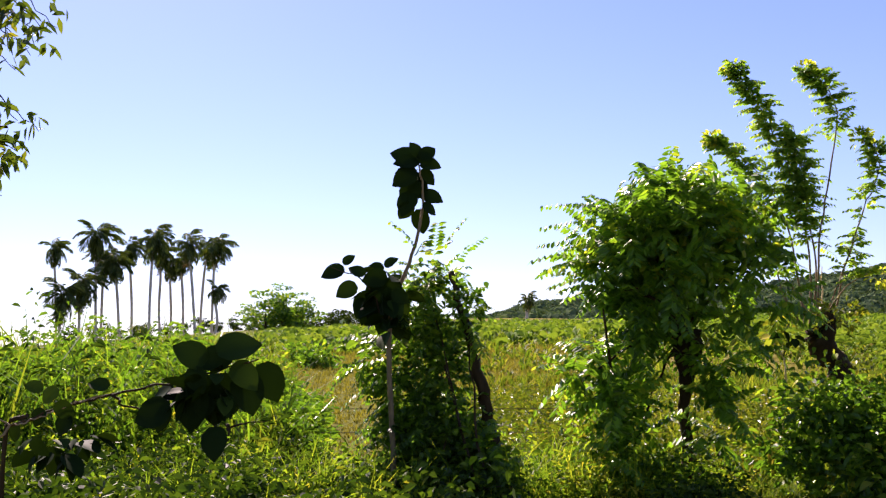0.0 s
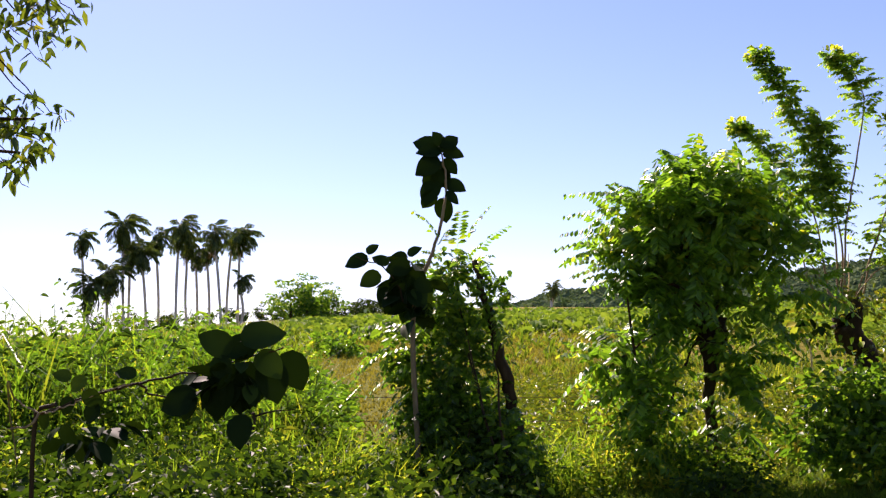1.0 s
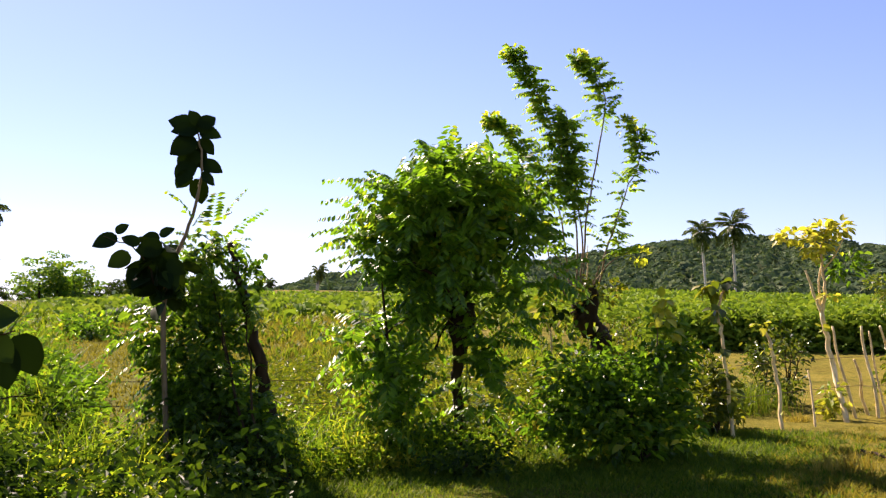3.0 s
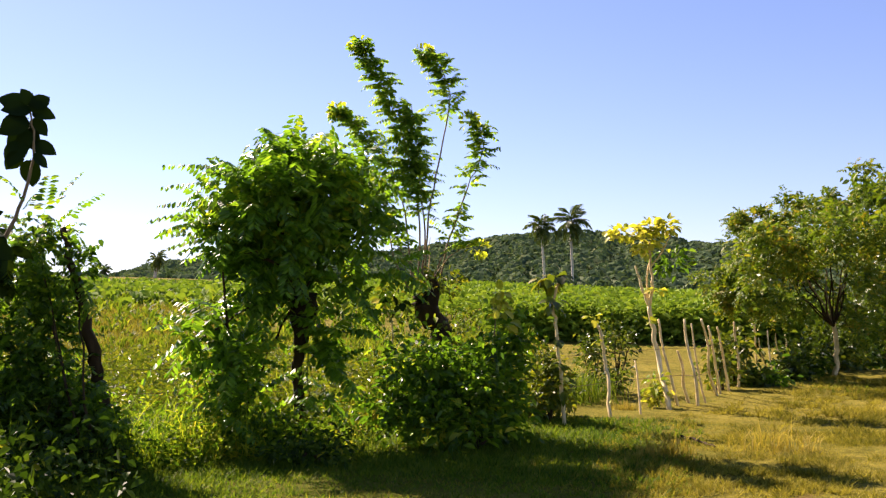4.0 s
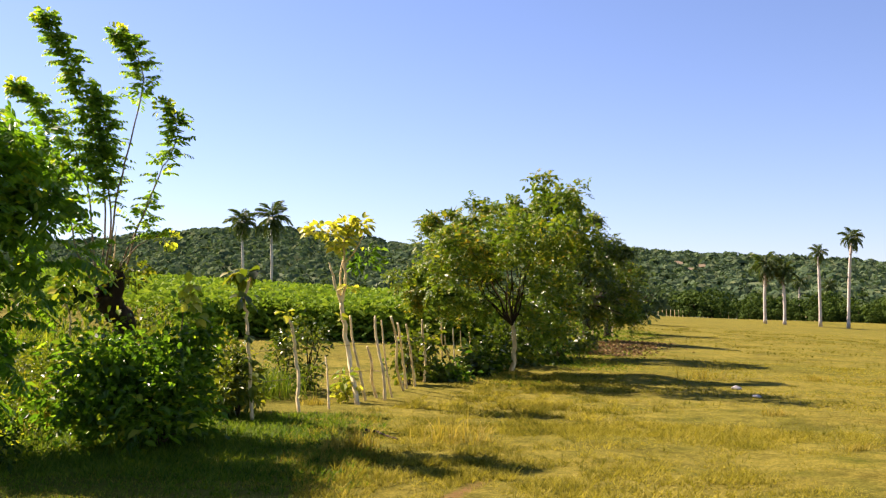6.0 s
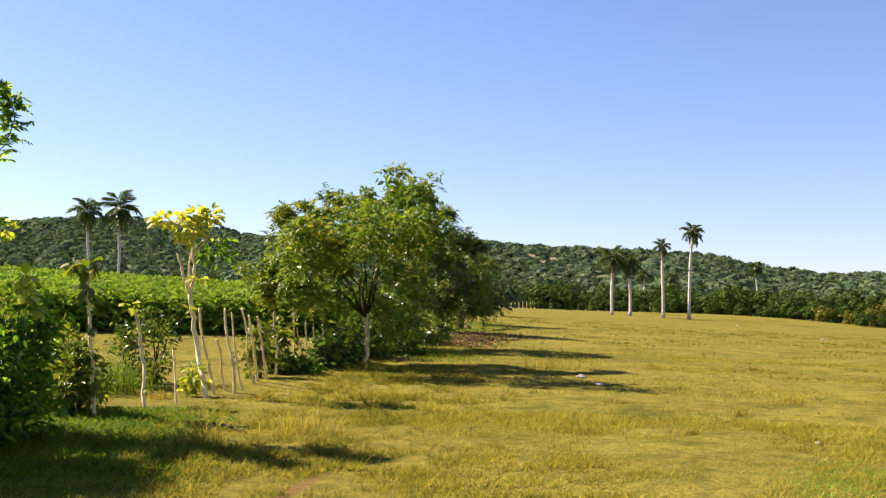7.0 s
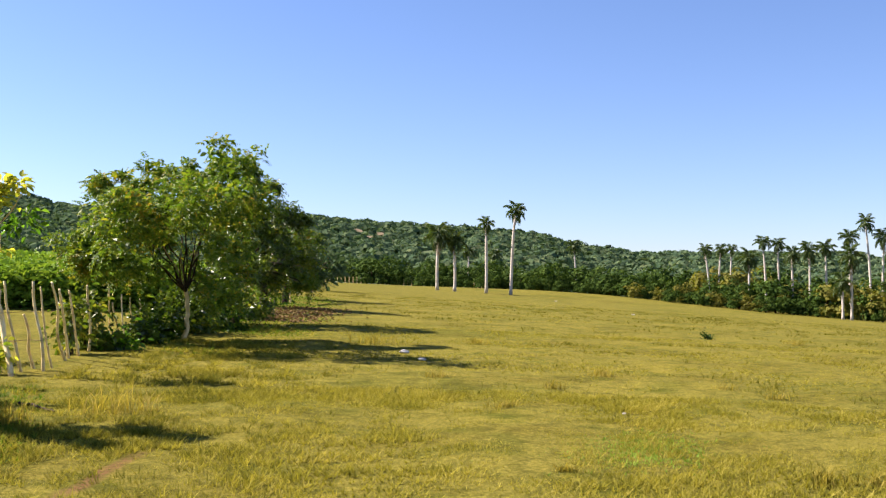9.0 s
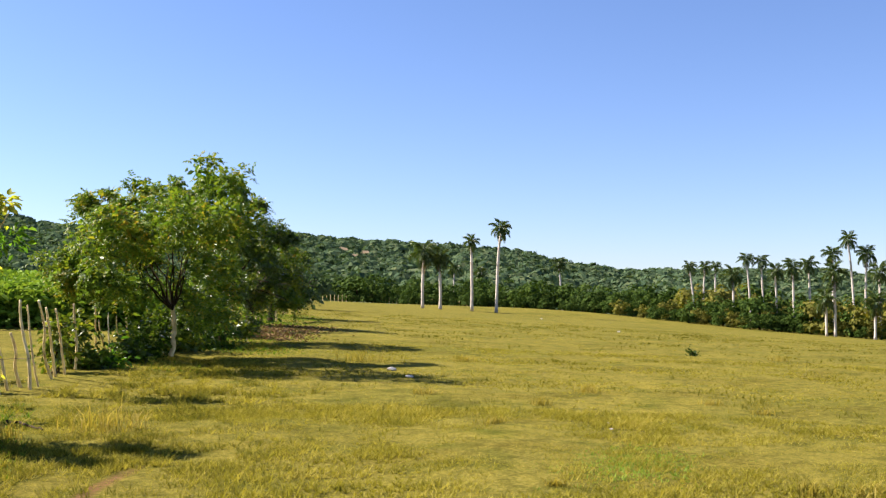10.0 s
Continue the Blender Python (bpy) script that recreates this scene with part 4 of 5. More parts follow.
MASS = [(-1.44, 1.68, 17, 1.14), (-1.34, 1.66, -173, 0.95), (-1.17, 1.63, -72, 1.08), (-1.3, 1.57, -72, 1.1), (-1.4, 1.57, -86, 1.15), (-1.6, 1.6, -63, 0.7), (-1.72, 1.47, -155, 0.74), (-1.7, 1.35, -162, 0.99), (-1.59, 1.49, -95, 1.14),
        (-1.47, 1.49, -89, 1.04), (-1.43, 1.23, -90, 0.84), (-2.14, 1.47, 163, 0.55), (-2.52, 1.47, 164, 0.45), (-1.34, 1.62, -45, 0.86), (-1.55, 1.54, -63, 0.9), (-1.65, 1.47, -105, 0.77), (-1.78, 1.39, -110, 0.84), (-1.5, 1.62, 150, 0.9)]
SIDE = [(-2.42, 1.48, -135, 0.5), (-2.44, 1.4, -59, 0.6), (-2.36, 1.3, -130, 0.6), (-2.55, 1.35, -118, 0.5), (-2.25, 1.14, -129, 0.5), (-2.73, 1.25, -112, 0.5), (-2.62, 1.17, -55, 0.6)]
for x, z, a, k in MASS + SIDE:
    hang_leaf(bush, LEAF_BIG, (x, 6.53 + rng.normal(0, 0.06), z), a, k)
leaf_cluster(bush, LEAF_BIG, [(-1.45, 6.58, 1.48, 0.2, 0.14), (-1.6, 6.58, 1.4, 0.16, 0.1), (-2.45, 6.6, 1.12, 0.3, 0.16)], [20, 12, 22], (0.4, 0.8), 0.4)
dead = thing("dead_branch", *(-4.79, 10.97), "pale bleached dead branch caught in the bush", "branch")
V, Q = stem([foot(*(-4.79, 10.97)), (-3.0, 6.62, 1.36), (-2.9, 6.5, 1.34), (-2.74, 6.5, 1.25), (-2.63, 6.5, 1.27), (-2.52, 6.5, 1.3), (-2.37, 6.5, 1.37), (-2.16, 6.5, 1.42)], 0.006, 0.005, 6, 0.2, 0.006)
part("bough", local(dead, V), Q, M_TAN_BARK, dead)
V, Q = stem([(-2.74, 6.49, 1.25), (-2.8, 6.48, 1.17), (-2.95, 6.5, 1.15)], 0.010, 0.005, 6, 0.1, 0.003)
part("bough", local(dead, V), Q, M_TAN_BARK, dead)

# Tree whose hanging leaves enter the top corner
tx, ty = -6.6, 7.4
man = thing("hanging_leaf_tree", tx, ty, "leafy tree with long narrow drooping dark leaves", "tree")
fork = np.array((tx + 0.2, ty + 0.1, 2.6))
V, Q = stem([foot(tx, ty), (tx + 0.05, ty, 1.2), fork], 0.17, 0.12, 12, 0.08)
part("trunk", local(man, V), Q, M_BARK, man, smooth=True)
ELLS = [(-3.80, 8.64, 4.58, 0.29, 0.31), (-3.64, 8.71, 4.78, 0.26, 0.13), (-3.68, 8.47, 3.65, 0.22, 0.21), (-3.78, 8.43, 3.35, 0.12, 0.18), (-4.52, 8.41, 4.26, 0.64, 1.06), (-5.25, 8.1, 4.37, 1.07, 1.18), (-5.30, 8.07, 5.52, 1.29, 0.8), (-4.36, 8.6, 5.24, 0.64, 0.48)]
P, D = crown_points(ELLS, [15, 7, 16, 6, 40, 80, 80, 40], 0.2)
for e in [np.array(q[:3]) for q in ELLS[2:7]]:
    p = bend([fork, fork * 0.5 + e * 0.5 + [0, 0, 0.4], e], 5, 0.02)
    V, Q = tube(p, np.linspace(0.07, 0.012, len(p)), 8)
    part("limb", local(man, V), Q, M_BARK, man)
for e in P[:44:3]:
    p = bend([e + [-0.5, -0.1, 0.45], e + [-0.2, 0, 0.12], e + [0.06, 0, -0.12]], 4, 0.012)
    V, Q = tube(p, np.linspace(0.008, 0.003, len(p)), 5)
    part("twig", local(man, V), Q, M_BARK, man)
PP = np.repeat(P, 5, 0) + rng.normal(0, 0.055, (len(P) * 5, 3))
DD = unit(rng.normal(0, 0.75, PP.shape) + [0, 0, -0.6])
V, Q = blades(PP, DD, unit(rng.normal(0, 1, PP.shape)), 0.15 * rng.uniform(0.6, 1.25, len(PP)), 0.055, 0.15, 0.25)
part("crown", local(man, V), Q, M_DARK_TREE, man)

# Young plants among the pollards
bx, by = (4.33, 13.15)
ob = thing("slim_sapling", bx, by, "slim pale-stemmed plant with one yellow and one green leaf", "sapling")
V, Q = stem([foot(bx, by), (4.09, 12.34, 0.76), (4.14, 12.33, 1.31), (4.13, 12.33, 1.59), (4.03, 12.36, 1.79)], 0.016, 0.010, 7, 0.05, 0.004)
part("stem", local(ob, V), Q, M_PALE_BARK, ob)
leaf_cluster(ob, LEAF_YEL, [(4.04, 12.36, 1.86, 0.07, 0.06), (4.26, 12.18, 1.34, 0.04, 0.04)], [6, 3], (0.7, 1.1), 0.5)
leaf_cluster(ob, LEAF_BIG, [(4.25, 12.29, 1.78, 0.07, 0.12), (4.12, 12.33, 1.95, 0.07, 0.06)], [4, 2], (0.45, 0.7), 0.9)
bx, by, _ = (5.26, 11.46, 1.73)
ob = thing("slim_sapling", bx, by, "tall shoot with yellow leaves rising from the dark shrub", "sapling")
V, Q = stem([foot(bx, by), (5.22, 11.48, 1.05), (5.22, 11.48, 1.57), (5.27, 11.46, 1.88)], 0.016, 0.006, 6, 0.05, 0.004)
part("stem", local(ob, V), Q, M_TAN_BARK, ob)
leaf_cluster(ob, LEAF_YEL, [(5.22, 11.3, 1.92, 0.1, 0.1), (5.18, 11.25, 1.74, 0.12, 0.11), (5.27, 11.2, 1.58, 0.09, 0.08)], [14, 14, 7], (0.55, 0.95), 0.4)

# Slim sapling, sprouting post and yellow-leaved tree
bx, by = (6.7, 12.45)
ob = thing("slim_sapling", bx, by, "slim pale-stemmed sapling with dark and yellowing leaf tufts", "sapling")
V, Q = stem([foot(bx, by), (6.74, 12.65, 0.91), (6.7, 12.67, 1.47), (6.66, 12.69, 1.84), (6.73, 12.65, 2.12)], 0.028, 0.02, 8, 0.06)
part("stem", local(ob, V), Q, M_PALE_BARK, ob)
leaf_cluster(ob, LEAF_SAP, [(6.64, 12.7, 2.18, 0.24, 0.12), (6.66, 12.69, 1.86, 0.13, 0.11), (6.72, 12.66, 1.31, 0.06, 0.06), (6.74, 12.54, 0.68, 0.08, 0.16)], [24, 12, 3, 8], (0.55, 0.95), 0.5)
leaf_cluster(ob, LEAF_BIG, [(6.49, 12.77, 2.16, 0.11, 0.08), (6.75, 12.65, 2.22, 0.11, 0.08)], [2, 3], (0.5, 0.8), 0.5)

bx, by = (7.79, 13.09)
ob = thing("sprouting_post", bx, by, "pale fence stake sprouting yellow leaves at its top", "post")
V, Q = stem([foot(bx, by), (7.88, 13.34, 0.77), (7.83, 13.37, 1.25), (7.75, 13.41, 1.55)], 0.030, 0.022, 8, 0.06)
part("stake", local(ob, V), Q, M_PALE_BARK, ob)
leaf_cluster(ob, LEAF_YEL, [(7.7, 13.44, 1.64, 0.1, 0.05), (7.77, 13.4, 1.26, 0.07, 0.05), (7.86, 13.18, 0.41, 0.06, 0.04)], [7, 3, 3], (0.5, 0.85), 0.35)

bx, by = (9.21, 13.69)
tree = thing("yellow_leaved_tree", bx, by, "young forked tree with pale trunk and yellow leaves", "tree")
V, Q = stem([foot(bx, by), (9.35, 14.15, 0.8), (9.26, 14.2, 1.36), (9.21, 14.24, 1.83)], 0.045, 0.036, 10, 0.05)
part("trunk", local(tree, V), Q, M_PALE_BARK, tree, smooth=True)
for path, r in (([(9.21, 14.24, 1.83), (9.11, 14.29, 2.16), (9.02, 14.35, 2.51)], 0.034), ([(9.21, 14.24, 1.83), (9.26, 14.2, 2.21), (9.24, 14.22, 2.78), (9.3, 14.18, 3.11)], 0.03),
                ([(9.21, 14.24, 1.78), (9.24, 14.33, 2.31), (9.25, 14.33, 2.78), (9.03, 14.46, 3.17)], 0.022), ([(9.24, 14.22, 2.49), (9.36, 14.02, 2.77), (9.52, 13.92, 3.1)], 0.016)):
    V, Q = stem(path, r, r * 0.45, 7)
    part("branch", local(tree, V), Q, M_PALE_BARK, tree)
leaf_cluster(tree, LEAF_YEL, [(8.84, 14.46, 3.05, 0.25, 0.13), (9.12, 14.17, 2.88, 0.27, 0.23), (9.45, 14.08, 3.14, 0.25, 0.15), (9.26, 14.2, 3.14, 0.25, 0.11), (9.25, 14.09, 2.09, 0.15, 0.09), (9.14, 14.16, 1.57, 0.08, 0.08)], [62, 96, 70, 50, 12, 7], (0.5, 0.95), 0.2)
P, D = crown_points([(9.56, 14.13, 2.57, 0.25, 0.17)], [20])
V, Q = sprays("blade", P, D, 0.16, 4, 0.06)
part("foliage", local(tree, V), Q, M_SHRUB, tree, "darker green lower leaves")
shrub(*(9.5, 14.49), [(9.24, 14.1, 0.48, 0.15, 0.23)], [22], "blade", 0.15, 3, M_YELLOW, "small yellowing shoots at the tree's foot", 2)


# Fence: live stakes, wire
def stake(top, base, r):
    bx, by = base[0], base[1]
    ob = thing("fence_stake", bx, by, "crooked pale rough-cut fence stake", "fence post", "stakes along the fence")
    a, b = np.array(foot(bx, by)), np.array(top)
    m1 = a * 0.66 + b * 0.34 + rng.normal(0, 0.02, 3) * [1, 1, 0]
    m2 = a * 0.3 + b * 0.7 + rng.normal(0, 0.02, 3) * [1, 1, 0]
    r *= rng.uniform(0.75, 1.2)
    V, Q = stem([a, m1, m2, b], r, r * 0.7, 8, 0.12, 0.003)
    part("shaft", local(ob, V), Q, M_PALE_BARK, ob, smooth=True)
    return ob


STAKES = [((8.53, 13.6, 0.97), (8.42, 13.26)), ((9.39, 14.25, 1.62), (9.7, 14.19)), ((9.8, 14.34, 1.09), (10.16, 14.53)), ((9.91, 14.27, 1.62), (9.99, 14.06)), ((10.11, 14.37, 1.54), (10.38, 14.38)),
          ((10.48, 14.61, 1.61), (11.26, 15.26)), ((10.92, 15.03, 1.49), (11.53, 15.57)), ((11.45, 15.51, 1.47), (11.95, 15.86)), ((12.29, 16.14, 1.56), (12.6, 16.46)), ((13.38, 17.2, 1.22), (14.31, 18.17)),
          ((13.82, 17.5, 1.5), (14.67, 18.52)), ((13.94, 17.53, 1.21), (14.83, 18.4)), ((13.96, 17.26, 1.39), (14.02, 17.18)), ((15.09, 18.41, 1.3), (15.66, 18.95)), ((15.88, 19.06, 1.25), (16.37, 19.55))]
for top, base in STAKES:
    stake(top, base, 0.024)
LEFT_STAKES = ((-3.23, 14.95), (-2.32, 12.17), (-2.65, 12.5))
for top, base in (((-3.11, 14.79, 0.75), (-3.23, 14.95)), ((-2.11, 11.16, 0.53), (-2.32, 12.17))):
    stake(top, base, 0.022)
ob = thing("dead_post", *(-2.65, 12.5), "brown forked dead post standing in the weeds", "fence post")
V, Q = stem([foot(*(-2.65, 12.5)), (-2.41, 11.3, 0.58), (-2.37, 11.31, 0.88), (-2.38, 11.31, 0.96)], 0.03, 0.022, 8, 0.1, 0.004)
part("shaft", local(ob, V), Q, M_BARK, ob, smooth=True)
V, Q = stem([(-2.37, 11.31, 0.92), (-2.18, 11.25, 0.97), (-1.9, 11.2, 1.0)], 0.014, 0.006, 6, 0.1, 0.003)
part("branch", local(ob, V), Q, M_BARK, ob)
# stakes farther along under the trees
a, b = np.array((30.14, 28.8)), np.array((67.99, 59.84))
for s in np.linspace(0, 1, 17):
    x, y = a + (b - a) * s + rng.normal(0, 0.25, 2)
    stake((x + rng.normal(0, 0.12), y, land(x, y) + rng.uniform(0.9, 1.5)), (x, y), 0.04)
wire = tagged(new("fence_wire"), "thin rusty strands of fence wire", "wire")
for h in (0.62, 0.92):
    pts = [(-9.0, 12.6, land(-9, 12.6) + h), (-3.2, 13.4, land(-3.2, 13.4) + h), (0.4, 12.9, land(0.4, 12.9) + h), (3.0, 12.6, land(3, 12.6) + h)]
    V, Q = tube(bend(pts, 6, 0.006), 0.005, 5)
    part("strand", V, Q, M_WIRE, wire)
for h in (0.5, 0.95):
    pts = [(*b, land(*b) + h) for _, b in STAKES[:9]]
    V, Q = tube(bend([(7.0, 12.9, land(7, 12.9) + h), (8.05, 13.5, land(8, 13.5) + h)] + pts[1:2] + pts[3:4] + pts[5:6] + pts[8:9], 4, 0.0), 0.004, 5)
    part("strand", V, Q, M_WIRE, wire)


# Large fence-line trees
def big_tree(x, y, ells, per, mat, label, leaf, n, trunk_r, trunk_h, bark, limbs=9, kind="pinnate", spread=0.22, name="fence_tree", group=""):
    ob = thing(name, x, y, label, "tree", group)
    f = np.array(foot(x, y))
    head = f + [0, 0, trunk_h]
    V, Q = stem([f, f + [0.05, 0, trunk_h * 0.5], head], trunk_r, trunk_r * 0.8, 10, 0.1, 0.02)
    part("trunk", local(ob, V), Q, bark, ob, smooth=True)
    ells = [(a, b, c - 0.3, d, e) for a, b, c, d, e in ells]
    P, D = crown_points(ells, per, 0.5, 0.2)
    P[:, 2] = np.maximum(P[:, 2], land(P[:, 0], P[:, 1]) + 0.3)
    for i, e in enumerate(P[rng.choice(len(P), limbs, False)]):
        p = bend([head - [0, 0, 0.1], head * 0.5 + e * 0.5 + [0, 0, 0.3], e], 5, 0.04)
        V, Q = tube(p, np.linspace(max(0.020, trunk_r * 0.36), 0.007, len(p)), 7)
        part("limb", local(ob, V), Q, M_TAN_BARK if i < 3 else M_BARK, ob)
    if kind == "pinnate":
        many = [max(1, k // 3) for k in per]
        C, CD = crown_points(ells, many, 0.5, 0.12)
        reach = np.repeat([min(0.5, e[3]) for e in ells], many)
        P, D = boughs(C, CD, reach, 7)
        V, Q = join([rosettes(P, D, leaf, n), inner_leaves([(*c, 0.8 * k, 0.45 * k) for c, k in zip(C, reach)], [40] * len(C), leaf * 0.55, 1.0)])
    else:
        V, Q = sprays(kind, P, D, leaf, n, spread, 0.3, 0.3)
    part("crown", local(ob, V), Q, mat, ob)
    return ob


rng = np.random.default_rng(41)
TIPS = [(14.76, 19.02, 4.01, 0.22, 0.28), (15.20, 18.69, 4.20, 0.19, 0.28), (15.41, 18.40, 4.11, 0.17, 0.25), (16.10, 18.55, 4.69, 0.28, 0.25), (16.51, 18.19, 4.47, 0.17, 0.22), (16.86, 17.89, 4.29, 0.19, 0.25), (17.27, 17.50, 4.86, 0.22, 0.33), (17.90, 17.53, 4.69, 0.19, 0.29), (17.15, 17.62, 4.44, 0.28, 0.28), (14.23, 18.84, 2.95, 0.27, 0.32), (14.05, 18.97, 2.31, 0.21, 0.21)]
big_tree(*(16.18, 17.8), [(15.80, 18.19, 2.88, 1.77, 1.16), (15.20, 18.46, 3.57, 1.01, 0.54), (16.82, 17.91, 3.67, 1.18, 0.69), (14.81, 18.40, 2.60, 1.15, 0.45), (16.63, 17.47, 2.39, 1.02, 0.96), (14.83, 15.31, 3.98, 1.10, 0.60), (14.22, 16.16, 3.56, 1.20, 0.60), (13.70, 17.14, 2.96, 1.10, 0.55), (15.57, 15.22, 3.38, 0.90, 0.70)] + TIPS,
         [56, 28, 34, 30, 26, 28, 30, 26, 16] + [10] * len(TIPS), M_FENCE_TREE, "spreading olive-green tree with pale trunk in the fence line", 0.30, 5, 0.06, 1.25, M_PALE_BARK, 14, spread=0.27)
big_tree(*(21.54, 21.73), [(22.06, 21.45, 3.47, 1.13, 1.48), (21.08, 21.10, 1.92, 0.92, 1.01), (22.17, 21.34, 4.15, 0.70, 0.70), (23.29, 21.55, 2.66, 0.68, 1.25), (23.36, 21.46, 3.89, 0.28, 0.39), (22.34, 21.17, 4.93, 0.24, 0.39), (23.62, 21.18, 3.73, 0.22, 0.32)], [60, 34, 24, 32, 6, 6, 6], M_DARK_TREE, "dense dark-green tree in the fence line", 0.34, 5, 0.12, 1.4, M_BARK, 10)
big_tree(*(26.43, 25.45), [(30.78, 28.22, 3.45, 0.84, 1.17), (30.72, 28.29, 2.29, 0.84, 0.59)], [80, 40], M_FENCE_TREE, "green tree farther along the fence", 0.5, 3, 0.16, 1.5, M_BARK, 8)
big_tree(*(34.47, 31.94), [(40.79, 36.54, 3.59, 0.8, 1.23), (40.81, 36.53, 2.47, 0.86, 0.49)], [70, 30], M_DARK_TREE, "green tree farther along the fence", 0.5, 3, 0.16, 1.5, M_BARK, 8)
big_tree(*(59.08, 52.22), [(63.93, 55.67, 3.54, 1.23, 1.23)], [80], M_WOODS, "low green tree at the end of the fence", 0.7, 4, 0.16, 1.5, M_BARK, 6, "blade", 0.4)
U = "dark leafy shrub under the fence trees"
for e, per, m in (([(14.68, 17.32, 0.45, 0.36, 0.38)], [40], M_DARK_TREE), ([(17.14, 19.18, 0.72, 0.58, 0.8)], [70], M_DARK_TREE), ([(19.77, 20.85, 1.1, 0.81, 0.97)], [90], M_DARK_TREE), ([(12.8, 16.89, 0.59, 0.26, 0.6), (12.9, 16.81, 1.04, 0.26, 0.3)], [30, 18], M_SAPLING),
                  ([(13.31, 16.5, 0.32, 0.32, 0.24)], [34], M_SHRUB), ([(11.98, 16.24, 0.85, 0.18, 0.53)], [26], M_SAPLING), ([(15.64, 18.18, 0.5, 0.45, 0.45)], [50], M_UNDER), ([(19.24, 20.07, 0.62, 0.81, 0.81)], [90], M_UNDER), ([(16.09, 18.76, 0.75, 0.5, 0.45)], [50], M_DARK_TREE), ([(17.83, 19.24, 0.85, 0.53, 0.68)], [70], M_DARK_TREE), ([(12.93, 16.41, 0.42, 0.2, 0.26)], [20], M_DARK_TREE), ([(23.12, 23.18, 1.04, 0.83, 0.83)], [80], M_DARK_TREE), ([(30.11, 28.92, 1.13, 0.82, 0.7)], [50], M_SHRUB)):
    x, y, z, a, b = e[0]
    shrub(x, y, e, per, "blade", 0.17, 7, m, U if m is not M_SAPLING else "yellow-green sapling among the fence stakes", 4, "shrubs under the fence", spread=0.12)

# Bushes and trees at the far edge of the pasture
def far_tree_mesh(seed_mat, name, tall, leaves=60, size=0.25):
    n = 19
    P, d = ball(n, (0, 0, tall * 0.62), (tall * 0.48, tall * 0.48, tall * 0.38), 0.2)
    P[:, 2] = np.maximum(P[:, 2] - tall * 0.1, tall * 0.08)
    low, _ = ball(9, (0, 0, tall * 0.14), (tall * 0.42, tall * 0.42, tall * 0.06), 0.1)
    P = np.concatenate([P, low])
    if seed_mat is M_SHRUB:
        P, d = ball(80, (0, 0, tall * 0.5), (tall * 0.5, tall * 0.5, tall * 0.42), 0.1)
        P[:, 2] *= rng.uniform(0.75, 1.12, len(P))
        return mesh_of(name, *clump_cloud(P, rng.uniform(0.07, 0.14, len(P)) * tall, leaves, 0.4), seed_mat)
    return mesh_of(name, *cards(P, rng.uniform(0.15, 0.25, len(P)) * tall, leaves, size), seed_mat)


TRUNK_FAR = mesh_of("trunk", *tube([(0, 0, -0.2), (0.05, 0, 1.2), (0, 0, 2.4)], [0.16, 0.12, 0.08], 6), M_BARK)
FAR = {"dark": [far_tree_mesh(M_EDGE, "crown", 5.0, 36, 0.24) for _ in range(4)], "pale": [far_tree_mesh(M_WOODS_PALE, "crown", 5.0, 36, 0.24) for _ in range(2)], "green": [far_tree_mesh(M_SHRUB, "crown", 5.0, 30) for _ in range(2)]}


def far_tree(x, y, k, kind, label, group):
    ob = thing("far_tree", x, y, label, "tree", group)
    ob.rotation_euler = (0, 0, rng.uniform(0, 6.28))
    ob.scale = (k * rng.uniform(0.95, 1.25), k * rng.uniform(0.95, 1.25), k)
    for nm, me in (("trunk", TRUNK_FAR), ("crown", FAR[kind][int(rng.integers(len(FAR[kind])))])):
        o = new(nm, me)
        o.parent = ob
    return ob


EDGE = [(43, 235), (49.6, 232), (54, 225), (60, 215), (66, 205), (70, 192), (73, 186), (76, 184), (80, 182), (86, 180)]
for az in np.arange(43.5, 86, 0.75):
    for back in range(2):
        r = np.interp(az, [a for a, _ in EDGE], [b for _, b in EDGE]) + back * 16 + rng.uniform(-2, 5)
        a = radians(az + rng.uniform(-0.3, 0.3))
        pale = az > 68 and rng.random() < 0.4
        k = rng.uniform(0.8, 1.3) * (1.0 + 0.2 * back) * (1.12 if az > 70 else 1.0)
        far_tree(r * math.sin(a), r * math.cos(a), k, "pale" if pale else "dark", "olive-leaved tree at the pasture edge" if pale else "dark-green bushy tree at the pasture edge", "trees at the pasture edge")
for az in np.arange(49, 86, 0.5):
    r = np.interp(az, [a for a, _ in EDGE], [b for _, b in EDGE]) - rng.uniform(1, 5)
    a = radians(az + rng.uniform(-0.25, 0.25))
    pale = az > 66 and rng.random() < 0.35
    far_tree(r * math.sin(a), r * math.cos(a), rng.uniform(0.35, 0.7), "pale" if pale else "dark", "low olive-green bush at the pasture edge" if pale else "low dark-green bush at the pasture edge", "bushes at the pasture edge")
for az in np.concatenate([np.arange(-20, -1, 0.7), np.arange(14, 44, 0.8)]):
    r = 255 + rng.uniform(-10, 30) if az > 8 else 230 + rng.uniform(-10, 30)
    a = radians(az + rng.uniform(-0.4, 0.4))
    far_tree(r * math.sin(a), r * math.cos(a), rng.uniform(0.5, 0.9), "dark", "dark-green bushy tree behind the fields", "trees behind the fields")
